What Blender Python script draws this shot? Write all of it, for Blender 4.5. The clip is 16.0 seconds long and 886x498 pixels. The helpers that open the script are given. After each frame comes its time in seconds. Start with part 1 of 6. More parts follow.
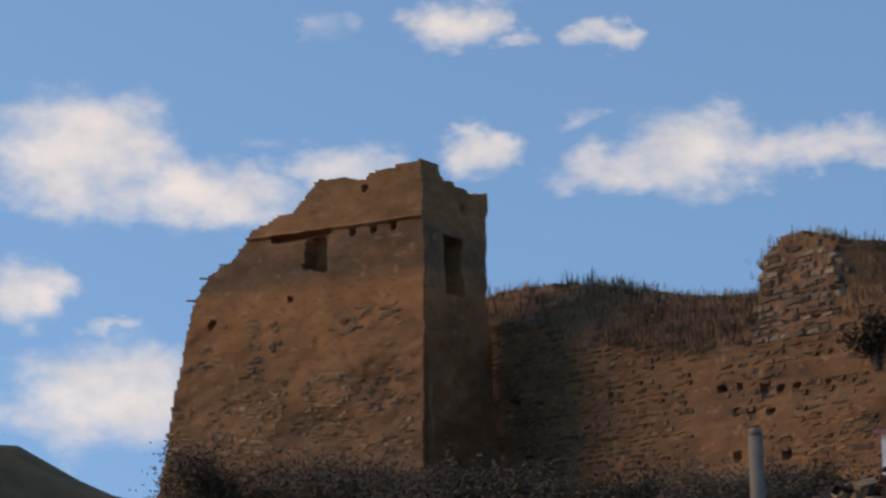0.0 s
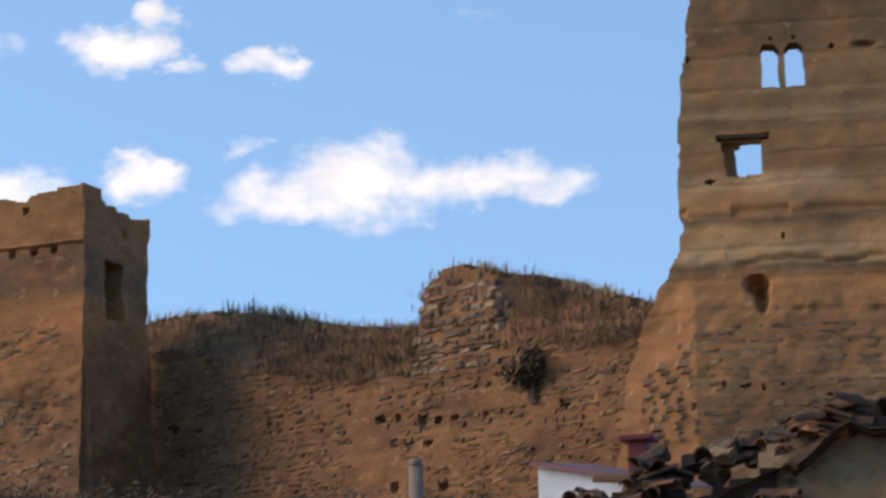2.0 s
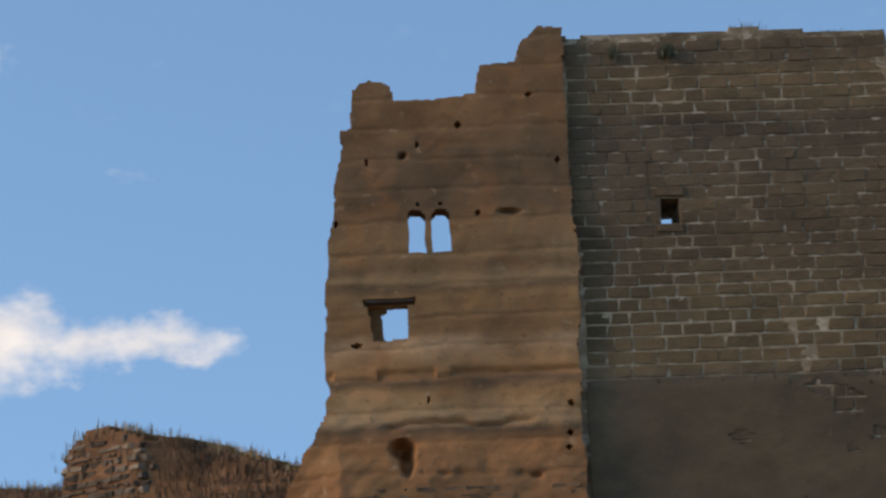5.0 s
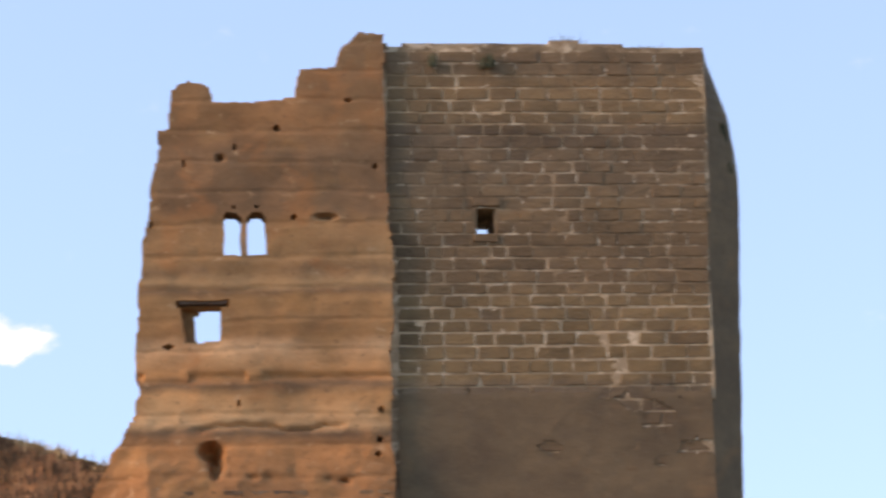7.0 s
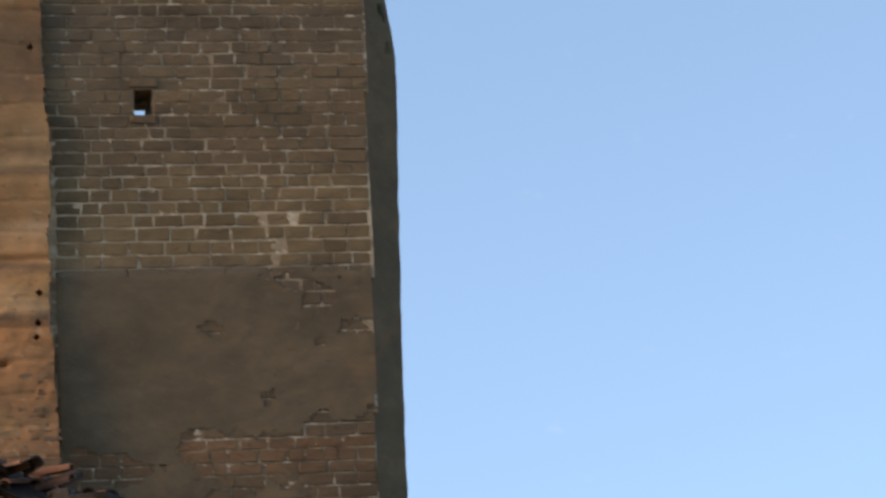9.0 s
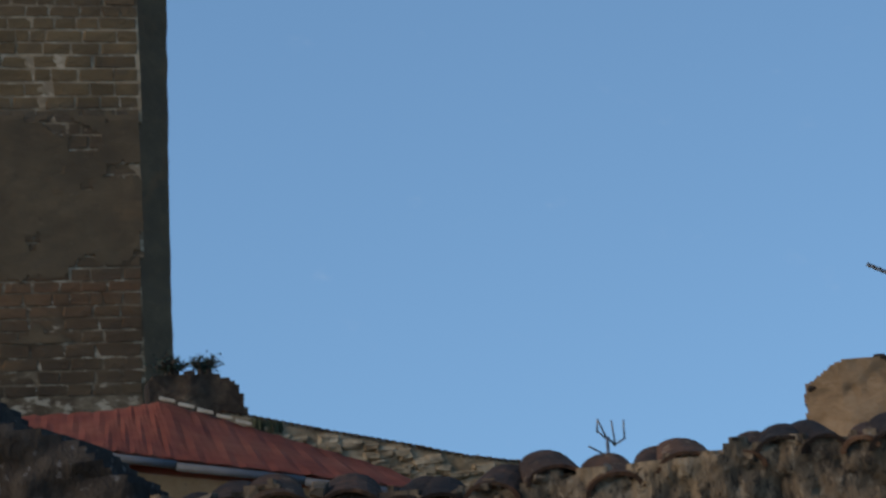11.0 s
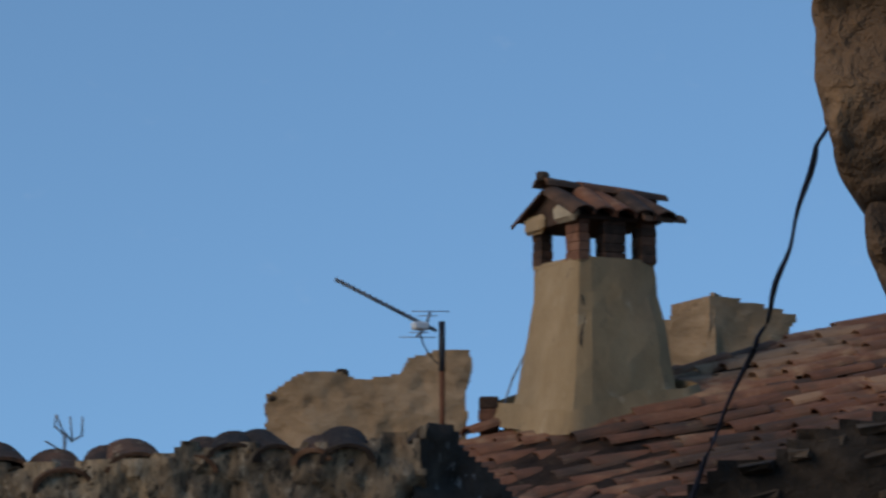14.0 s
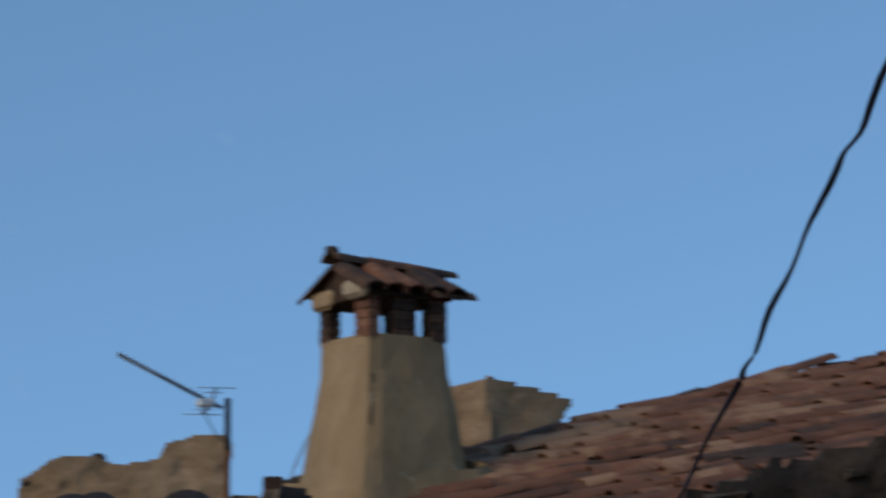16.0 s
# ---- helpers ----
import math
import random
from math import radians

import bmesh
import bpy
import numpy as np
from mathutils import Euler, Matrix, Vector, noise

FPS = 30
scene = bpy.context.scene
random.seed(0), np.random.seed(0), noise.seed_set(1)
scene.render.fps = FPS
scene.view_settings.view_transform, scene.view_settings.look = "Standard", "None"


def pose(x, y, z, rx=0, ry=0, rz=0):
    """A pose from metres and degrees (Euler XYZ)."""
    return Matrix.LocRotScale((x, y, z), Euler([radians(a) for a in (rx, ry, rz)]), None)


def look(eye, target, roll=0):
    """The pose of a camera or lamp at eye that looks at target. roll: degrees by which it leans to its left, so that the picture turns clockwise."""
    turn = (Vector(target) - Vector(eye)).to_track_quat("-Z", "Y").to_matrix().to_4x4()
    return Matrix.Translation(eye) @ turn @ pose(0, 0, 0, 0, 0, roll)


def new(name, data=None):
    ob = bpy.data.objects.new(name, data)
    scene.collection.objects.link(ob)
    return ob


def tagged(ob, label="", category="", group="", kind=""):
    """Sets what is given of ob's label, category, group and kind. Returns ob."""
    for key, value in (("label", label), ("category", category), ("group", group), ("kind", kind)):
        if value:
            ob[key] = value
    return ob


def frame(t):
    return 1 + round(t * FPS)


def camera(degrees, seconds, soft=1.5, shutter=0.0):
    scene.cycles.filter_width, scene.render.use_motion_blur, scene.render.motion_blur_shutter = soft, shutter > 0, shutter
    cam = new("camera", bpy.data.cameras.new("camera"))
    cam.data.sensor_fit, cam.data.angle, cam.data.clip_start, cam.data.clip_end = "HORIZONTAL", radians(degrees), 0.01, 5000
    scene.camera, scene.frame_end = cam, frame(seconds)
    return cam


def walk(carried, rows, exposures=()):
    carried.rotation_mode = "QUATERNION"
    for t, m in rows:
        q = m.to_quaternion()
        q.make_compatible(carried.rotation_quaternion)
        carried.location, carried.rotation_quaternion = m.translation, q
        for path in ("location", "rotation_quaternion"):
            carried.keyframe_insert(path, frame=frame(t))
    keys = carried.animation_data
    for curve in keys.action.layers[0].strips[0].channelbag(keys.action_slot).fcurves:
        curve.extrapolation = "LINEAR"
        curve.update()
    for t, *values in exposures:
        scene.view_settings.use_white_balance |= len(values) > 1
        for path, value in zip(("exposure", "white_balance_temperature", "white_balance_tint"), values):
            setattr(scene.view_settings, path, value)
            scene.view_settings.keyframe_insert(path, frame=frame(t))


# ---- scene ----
cam = camera(17.15, 16.0, soft=2.5, shutter=0.4)
# seconds, x, y, z, yaw to the left, pitch up, roll
PATH = (
    (0.0, 0.018, 0.003, 1.602, 17.67, 10.80, -1.33),
    (0.5, 0.009, 0.009, 1.603, 16.21, 10.65, -1.30),
    (0.9, 0.002, -0.002, 1.601, 14.59, 10.48, -1.58),
    (1.0, 0.004, -0.008, 1.603, 14.32, 10.48, -1.59),
    (1.5, -0.011, -0.002, 1.598, 12.78, 10.55, -1.44),
    (2.0, -0.025, 0.008, 1.595, 10.93, 11.22, -1.30),
    (2.5, -0.001, 0.005, 1.600, 9.93, 12.26, -0.79),
    (3.0, 0.002, -0.005, 1.599, 8.65, 13.47, -0.70),
    (3.5, -0.001, 0.007, 1.602, 7.81, 14.38, -0.88),
    (4.0, -0.000, -0.000, 1.600, 6.68, 14.74, -1.23),
    (4.5, 0.002, -0.010, 1.597, 5.24, 14.34, -1.85),
    (4.7, 0.000, -0.004, 1.599, 4.51, 14.19, -2.10),
    (6.8, -0.001, 0.001, 1.600, 1.12, 14.20, -1.19),
    (7.0, -0.013, -0.003, 1.599, 0.08, 14.19, -1.39),
    (7.5, -0.000, 0.004, 1.601, -2.48, 14.09, -2.54),
    (8.0, -0.000, 0.001, 1.600, -4.17, 13.94, -3.20),
    (8.5, 0.000, 0.002, 1.601, -5.50, 12.73, -3.53),
    (9.0, 0.000, -0.003, 1.600, -6.62, 11.59, -3.34),
    (9.2, 0.001, -0.002, 1.599, -7.18, 11.22, -3.36),
    (11.3, -0.027, -0.009, 1.602, -11.65, 7.71, -2.96),
    (11.5, -0.017, 0.011, 1.598, -12.10, 7.31, -2.67),
    (12.0, -0.012, -0.013, 1.601, -13.73, 7.04, -2.41),
    (12.5, 0.002, -0.010, 1.602, -15.84, 7.34, -2.13),
    (13.0, 0.016, -0.013, 1.602, -17.38, 7.62, -2.04),
    (13.5, 0.030, 0.004, 1.608, -19.43, 8.15, -0.79),
    (14.0, 0.009, 0.027, 1.604, -21.35, 8.10, -0.23),
    (14.5, -0.023, 0.089, 1.594, -23.27, 8.06, 0.09),
    (15.0, -0.047, 0.250, 1.562, -22.63, 8.31, -0.05),
    (15.1, -0.057, 0.280, 1.558, -22.55, 8.74, 0.10),
    (15.2, -0.066, 0.310, 1.554, -22.15, 9.63, 0.45),
    (15.3, -0.076, 0.340, 1.550, -22.29, 9.90, 0.88),
    (15.4, -0.086, 0.370, 1.546, -22.60, 9.99, 1.23),
    (15.5, -0.096, 0.399, 1.542, -23.09, 10.15, 1.38),
    (15.7, -0.108, 0.466, 1.552, -23.88, 10.13, 1.05),
    (16.0, -0.186, 0.564, 1.545, -26.87, 9.96, -0.42),
)
# seconds, stops, kelvin, tint: the clip's camera brightens and warms its picture over the keep
EXPOSURES = (
    (0.0, 0.5, 7600, 18), (0.5, 0.6, 7600, 18), (1.0, 0.9, 7900, 18), (1.5, 1.08, 8000, 18), (2.0, 1.18, 8000, 18), (2.6, 1.13, 7900, 17), (3.0, 0.77, 7600, 16), (3.5, 0.68, 7500, 15), (4.0, 0.62, 7500, 15),
    (4.7, 0.7, 7600, 15), (6.8, 1.75, 9900, 31), (7.5, 1.93, 9900, 33), (8.0, 1.9, 9900, 33), (8.5, 1.78, 9700, 30), (9.0, 1.3, 9100, 22), (9.2, 1.2, 8900, 18), (11.3, 0.3, 7100, 12), (16.0, 0.24, 6900, 11),
)
walk(cam, [(t, pose(x, y, z, 90 + pitch, 0, yaw) @ pose(0, 0, 0, 0, 0, roll)) for t, x, y, z, yaw, pitch, roll in PATH], EXPOSURES)

# ---- light: blue sky with clouds, soft light from behind and to the left of the camera ----
SUN_YAW, SUN_ELEVATION = 105.0, 24.0
# clouds: azimuth to the left, elevation, half width, half height, weight (degrees)
CLOUDS = (
    (24.9, 12.75, 2.0, 1.2, 1.0), (22.7, 11.9, 2.5, 0.7, 1.0), (19.7, 12.4, 1.5, 0.5, 0.9), (16.95, 12.65, 0.9, 0.5, 1.0),
    (17.4, 15.2, 1.0, 0.5, 0.95), (16.2, 14.8, 0.5, 0.25, 0.8), (14.5, 14.9, 0.8, 0.28, 0.85), (19.9, 15.1, 0.55, 0.35, 0.5),
    (25.8, 10.0, 0.9, 0.7, 0.9), (24.3, 8.0, 2.3, 1.1, 1.0), (24.3, 9.35, 0.6, 0.16, 0.6), (20.9, 12.95, 0.6, 0.2, 0.5),
    (12.6, 12.6, 1.5, 0.95, 1.0), (14.0, 12.25, 1.6, 0.5, 0.9), (9.8, 12.55, 1.9, 0.5, 0.95), (14.9, 13.3, 0.4, 0.25, 0.55),
    (11.2, 12.45, 1.2, 0.6, 0.95), (14.5, 18.2, 1.0, 0.6, 0.5), (12.8, 18.0, 0.5, 0.25, 0.45), (16.2, 18.0, 0.9, 0.35, 0.45), (10.1, 15.8, 0.5, 0.16, 0.4), (16.5, 15.8, 0.5, 0.4, 0.8),
)


def build_world():
    world = bpy.data.worlds.new("sky")
    scene.world = world
    world.use_nodes = True
    nt = world.node_tree
    nt.nodes.clear()
    out = nt.nodes.new("ShaderNodeOutputWorld")
    bg = nt.nodes.new("ShaderNodeBackground")
    sky = nt.nodes.new("ShaderNodeTexSky")
    sky.sky_type, sky.sun_disc = "NISHITA", False
    sky.sun_elevation, sky.sun_rotation = radians(SUN_ELEVATION), radians(-SUN_YAW)
    sky.air_density, sky.dust_density, sky.ozone_density, sky.altitude = 1.0, 0.2, 3.0, 900
    tc = nt.nodes.new("ShaderNodeTexCoord")
    sep = nt.nodes.new("ShaderNodeSeparateXYZ")
    lift = nt.nodes.new("ShaderNodeVectorMath")
    lift.operation, lift.inputs[1].default_value = "ADD", (0, 0, 0.32)
    unit = nt.nodes.new("ShaderNodeVectorMath")
    unit.operation = "NORMALIZE"
    nt.links.new(tc.outputs["Generated"], lift.inputs[0])
    nt.links.new(lift.outputs[0], unit.inputs[0])
    nt.links.new(unit.outputs[0], sky.inputs[0])
    nt.links.new(tc.outputs["Generated"], sep.inputs[0])

    def m(op, a, b=None, c=None):
        n = nt.nodes.new("ShaderNodeMath")
        n.operation = op
        for k, v in enumerate((a, b, c)):
            if v is None:
                continue
            if isinstance(v, (int, float)):
                n.inputs[k].default_value = v
            else:
                nt.links.new(v, n.inputs[k])
        return n.outputs[0]

    az = m("MULTIPLY", m("ARCTAN2", m("MULTIPLY", sep.outputs[0], -1.0), sep.outputs[1]), 180 / math.pi)
    el = m("MULTIPLY", m("ARCSINE", sep.outputs[2]), 180 / math.pi)
    comb = nt.nodes.new("ShaderNodeCombineXYZ")
    nt.links.new(az, comb.inputs[0])
    nt.links.new(m("MULTIPLY", el, 1.5), comb.inputs[1])

    def fbm(scale, detail, seed):
        n = nt.nodes.new("ShaderNodeTexNoise")
        n.noise_dimensions = "4D"
        n.inputs["W"].default_value = seed
        n.inputs["Scale"].default_value, n.inputs["Detail"].default_value, n.inputs["Roughness"].default_value = scale, detail, 0.55
        nt.links.new(comb.outputs[0], n.inputs["Vector"])
        return n.outputs["Fac"]

    wob1, wob2 = fbm(0.9, 4, 3.1), fbm(0.9, 4, 8.7)
    az2 = m("ADD", az, m("MULTIPLY", m("SUBTRACT", wob1, 0.5), 2.4))
    el2 = m("ADD", el, m("MULTIPLY", m("SUBTRACT", wob2, 0.5), 1.3))
    total = None
    for a, e, wa, we, weight in CLOUDS:
        dx = m("DIVIDE", m("SUBTRACT", az2, a), wa)
        dy = m("DIVIDE", m("SUBTRACT", el2, e), we)
        d = m("ADD", m("MULTIPLY", dx, dx), m("MULTIPLY", dy, dy))
        v = m("MULTIPLY", m("MAXIMUM", m("SUBTRACT", 1.6, d), 0.0), weight)
        total = v if total is None else m("MAXIMUM", total, v)
    # the sky behind carries loose clouds of the same kind
    total = m("ADD", total, m("MULTIPLY", m("SUBTRACT", fbm(1.0, 5, 1.7), 0.5), 1.7))
    mask = nt.nodes.new("ShaderNodeMapRange")
    mask.interpolation_type = "SMOOTHSTEP"
    nt.links.new(total, mask.inputs["Value"])
    mask.inputs["From Min"].default_value, mask.inputs["From Max"].default_value = 0.2, 2.0
    shade = nt.nodes.new("ShaderNodeMapRange")
    nt.links.new(fbm(0.7, 5, 5.5), shade.inputs["Value"])
    shade.inputs["From Min"].default_value, shade.inputs["From Max"].default_value = 0.3, 0.7
    ccol = nt.nodes.new("ShaderNodeMix")
    ccol.data_type = "RGBA"
    nt.links.new(shade.outputs[0], ccol.inputs["Factor"])
    ccol.inputs[6].default_value = CLOUD_DIM
    ccol.inputs[7].default_value = CLOUD_LIT
    tint = nt.nodes.new("ShaderNodeMix")
    tint.data_type, tint.blend_type = "RGBA", "MULTIPLY"
    tint.inputs["Factor"].default_value = 1.0
    nt.links.new(sky.outputs[0], tint.inputs[6])
    tint.inputs[7].default_value = SKY_TINT
    mix = nt.nodes.new("ShaderNodeMix")
    mix.data_type = "RGBA"
    nt.links.new(m("MULTIPLY", mask.outputs[0], 0.93), mix.inputs["Factor"])
    nt.links.new(tint.outputs[2], mix.inputs[6])
    nt.links.new(ccol.outputs[2], mix.inputs[7])
    nt.links.new(mix.outputs[2], bg.inputs["Color"])
    bg.inputs["Strength"].default_value = SKY_STRENGTH
    nt.links.new(bg.outputs[0], out.inputs["Surface"])


SKY_STRENGTH = 0.15
SKY_TINT = (0.92, 1.13, 1.14, 1)
CLOUD_DIM, CLOUD_LIT = (3.0, 3.15, 3.35, 1), (4.1, 4.08, 4.05, 1)
build_world()

sun = new("sun", bpy.data.lights.new("sun", "SUN"))
sun.data.energy, sun.data.angle, sun.data.color = 1.2, radians(40), (1.0, 0.84, 0.64)
sun.matrix_world = look((0, 0, 60), Vector((0, 0, 60)) + Vector((math.sin(radians(SUN_YAW)) * math.cos(radians(SUN_ELEVATION)), -math.cos(radians(SUN_YAW)) * math.cos(radians(SUN_ELEVATION)), -math.sin(radians(SUN_ELEVATION)))))


# ---- materials ----
def material(name, stops, scale=1.0, stretch=(1, 1, 1), rough=0.9, bump=0.3, fine=12.0, spots=None, island=0.0, piece=0.0, metal=0.0, bands=None, warp=0.3, warm=1.0, strata=None, streak=0.0):
    """Mottled mineral surface: two scales of noise through a ramp, optional dark spots, strata, and a shift for each piece."""
    def ochre(col):
        """Local iron-stained tone of the stone and clay."""
        return tuple(v * (1 + warm * k) for v, k in zip(col, (0.13, -0.025, -0.165)))

    mat = bpy.data.materials.new(name)
    mat.use_nodes = True
    nt = mat.node_tree
    bsdf = nt.nodes["Principled BSDF"]
    bsdf.inputs["Roughness"].default_value, bsdf.inputs["Metallic"].default_value = rough, metal
    bsdf.inputs["Specular IOR Level"].default_value = 0.25
    tc = nt.nodes.new("ShaderNodeTexCoord")
    geo = nt.nodes.new("ShaderNodeNewGeometry")
    mp = nt.nodes.new("ShaderNodeMapping")
    mp.inputs["Scale"].default_value = stretch
    nt.links.new(geo.outputs["Position"], mp.inputs[0])

    def noise_tex(sc, detail, rgh=0.6, src=mp):
        n = nt.nodes.new("ShaderNodeTexNoise")
        n.inputs["Scale"].default_value, n.inputs["Detail"].default_value, n.inputs["Roughness"].default_value = sc, detail, rgh
        n.inputs["Distortion"].default_value = warp
        nt.links.new(src.outputs[0], n.inputs["Vector"])
        return n.outputs["Fac"]

    def m(op, a, b):
        n = nt.nodes.new("ShaderNodeMath")
        n.operation = op
        for k, v in enumerate((a, b)):
            if isinstance(v, (int, float)):
                n.inputs[k].default_value = v
            else:
                nt.links.new(v, n.inputs[k])
        return n.outputs[0]

    big, mid, small = noise_tex(scale, 3), noise_tex(scale * 4.3, 5), noise_tex(scale * fine, 4, 0.7)
    f = m("ADD", m("MULTIPLY", m("SUBTRACT", big, 0.5), 1.5), m("ADD", m("MULTIPLY", m("SUBTRACT", mid, 0.5), 0.8), 0.5))
    f = m("ADD", f, m("MULTIPLY", m("SUBTRACT", small, 0.5), 0.35))
    if piece:
        info = nt.nodes.new("ShaderNodeObjectInfo")
        f = m("ADD", f, m("MULTIPLY", m("SUBTRACT", info.outputs["Random"], 0.5), piece))
    if island:
        f = m("ADD", f, m("MULTIPLY", m("SUBTRACT", geo.outputs["Random Per Island"], 0.5), island))
    ramp = nt.nodes.new("ShaderNodeValToRGB")
    while len(ramp.color_ramp.elements) < len(stops):
        ramp.color_ramp.elements.new(0.5)
    for el, (p, c) in zip(ramp.color_ramp.elements, stops):
        el.position, el.color = p, (*ochre(c), 1)
    nt.links.new(f, ramp.inputs[0])
    colour = ramp.outputs[0]

    def blend(fac, col):
        nonlocal colour
        n = nt.nodes.new("ShaderNodeMix")
        n.data_type = "RGBA"
        nt.links.new(fac, n.inputs["Factor"])
        nt.links.new(colour, n.inputs[6])
        n.inputs[7].default_value = (*ochre(col), 1)
        colour = n.outputs[2]

    def limited(v, lo, hi):
        n = nt.nodes.new("ShaderNodeMapRange")
        n.inputs["From Min"].default_value, n.inputs["From Max"].default_value = lo, hi
        nt.links.new(v, n.inputs["Value"])
        return n.outputs[0]

    if bands:
        # rammed layers: long level streaks
        lay = nt.nodes.new("ShaderNodeMapping")
        lay.inputs["Scale"].default_value = (0.12, 0.12, 1.9)
        nt.links.new(geo.outputs["Position"], lay.inputs[0])
        blend(m("MULTIPLY", limited(noise_tex(1.0, 4, 0.55, lay), 0.5, 0.68), 0.65), bands[0])
        lay2 = nt.nodes.new("ShaderNodeMapping")
        lay2.inputs["Scale"].default_value, lay2.inputs["Location"].default_value = (0.2, 0.2, 2.6), (7, 3, 5)
        nt.links.new(geo.outputs["Position"], lay2.inputs[0])
        blend(m("MULTIPLY", limited(noise_tex(0.8, 4, 0.6, lay2), 0.54, 0.72), 0.5), bands[1])
    if strata:
        # building lifts of different earth or stone: level tones between two heights, with a wavering border
        z0, z1, amount, tones = strata
        sep = nt.nodes.new("ShaderNodeSeparateXYZ")
        nt.links.new(geo.outputs["Position"], sep.inputs[0])
        flat = nt.nodes.new("ShaderNodeMapping")
        flat.inputs["Scale"].default_value, flat.inputs["Location"].default_value = (0.45, 0.45, 0.8), (3, 9, 4)
        nt.links.new(geo.outputs["Position"], flat.inputs[0])
        height = m("ADD", limited(sep.outputs[2], z0, z1), m("MULTIPLY", m("SUBTRACT", noise_tex(1.0, 5, 0.6, flat), 0.5), 0.6 / (z1 - z0)))
        lifts = nt.nodes.new("ShaderNodeValToRGB")
        while len(lifts.color_ramp.elements) < len(tones):
            lifts.color_ramp.elements.new(0.5)
        for el, (z, c) in zip(lifts.color_ramp.elements, tones):
            el.position, el.color = (z - z0) / (z1 - z0), (*ochre(c), 1)
        nt.links.new(height, lifts.inputs[0])
        n = nt.nodes.new("ShaderNodeMix")
        n.data_type = "RGBA"
        patchy = noise_tex(0.5, 4, 0.6)
        nt.links.new(m("MULTIPLY", limited(patchy, 0.22, 0.5), amount), n.inputs["Factor"])
        nt.links.new(colour, n.inputs[6])
        tone = nt.nodes.new("ShaderNodeMix")
        tone.data_type, tone.blend_type = "RGBA", "MULTIPLY"
        tone.inputs["Factor"].default_value = 1.0
        grain = nt.nodes.new("ShaderNodeMapRange")
        grain.inputs["From Min"].default_value, grain.inputs["From Max"].default_value = 0.0, 1.0
        grain.inputs["To Min"].default_value, grain.inputs["To Max"].default_value = 0.62, 1.38
        nt.links.new(f, grain.inputs["Value"])
        nt.links.new(lifts.outputs[0], tone.inputs[6])
        nt.links.new(grain.outputs[0], tone.inputs[7])
        nt.links.new(tone.outputs[2], n.inputs[7])
        colour = n.outputs[2]
    if streak:
        run = nt.nodes.new("ShaderNodeMapping")
        run.inputs["Scale"].default_value = (streak, streak, streak * 0.14)
        nt.links.new(geo.outputs["Position"], run.inputs[0])
        blend(m("MULTIPLY", limited(noise_tex(1.0, 5, 0.65, run), 0.52, 0.7), 0.6), tuple(v * 0.35 for v in stops[1][1]))
    for sc, lo, hi, amount, col in spots or ():
        blend(m("MULTIPLY", limited(noise_tex(sc, 4, 0.6), lo, hi), amount), col)
    nt.links.new(colour, bsdf.inputs["Base Color"])
    if bump:
        b = nt.nodes.new("ShaderNodeBump")
        b.inputs["Strength"].default_value, b.inputs["Distance"].default_value = bump, 0.6 / (scale * fine)
        nt.links.new(m("ADD", small, m("MULTIPLY", mid, 1.5)), b.inputs["Height"])
        nt.links.new(b.outputs[0], bsdf.inputs["Normal"])
    return mat


TAPIA = material("rammed_earth", ((0.15, (0.17, 0.1, 0.052)), (0.4, (0.27, 0.155, 0.072)), (0.65, (0.36, 0.205, 0.088)), (0.95, (0.46, 0.29, 0.14))),
                 0.3, (1, 1, 1.3), 0.95, 0.25, 22, ((0.7, 0.56, 0.68, 0.5, (0.36, 0.165, 0.07)), (2.6, 0.62, 0.72, 0.5, (0.5, 0.36, 0.23)), (5.0, 0.62, 0.7, 0.5, (0.13, 0.085, 0.055))),
                 bands=((0.44, 0.29, 0.16), (0.15, 0.098, 0.062)), warm=1.1,
                 strata=(12, 27, 0.9, ((12.0, (0.22, 0.118, 0.062)), (14.3, (0.27, 0.142, 0.07)), (15.3, (0.38, 0.19, 0.085)), (15.72, (0.12, 0.08, 0.052)), (15.95, (0.52, 0.34, 0.19)), (16.7, (0.47, 0.27, 0.13)),
                                        (16.95, (0.15, 0.1, 0.064)), (17.25, (0.43, 0.225, 0.1)), (18.0, (0.52, 0.34, 0.2)), (18.3, (0.29, 0.165, 0.08)), (19.3, (0.33, 0.195, 0.095)), (19.5, (0.17, 0.11, 0.066)),
                                        (19.75, (0.4, 0.265, 0.145)), (20.05, (0.2, 0.13, 0.075)), (20.35, (0.35, 0.22, 0.115)), (21.3, (0.29, 0.175, 0.09)), (21.7, (0.2, 0.125, 0.073)), (23.2, (0.195, 0.122, 0.072)),
                                        (24.2, (0.27, 0.15, 0.075)), (26.4, (0.235, 0.148, 0.085)))))
TAPIA_RED = material("red_earth", ((0.15, (0.085, 0.052, 0.034)), (0.4, (0.155, 0.086, 0.048)), (0.7, (0.225, 0.118, 0.06)), (0.95, (0.32, 0.19, 0.1))),
                     0.4, (1, 1, 1.4), 0.95, 0.5, 18, ((0.5, 0.54, 0.68, 0.5, (0.14, 0.095, 0.065)), (2.2, 0.58, 0.7, 0.5, (0.4, 0.27, 0.16)), (4.5, 0.58, 0.68, 0.55, (0.1, 0.068, 0.046))), bands=((0.28, 0.165, 0.09), (0.125, 0.085, 0.06)), warm=1.0)
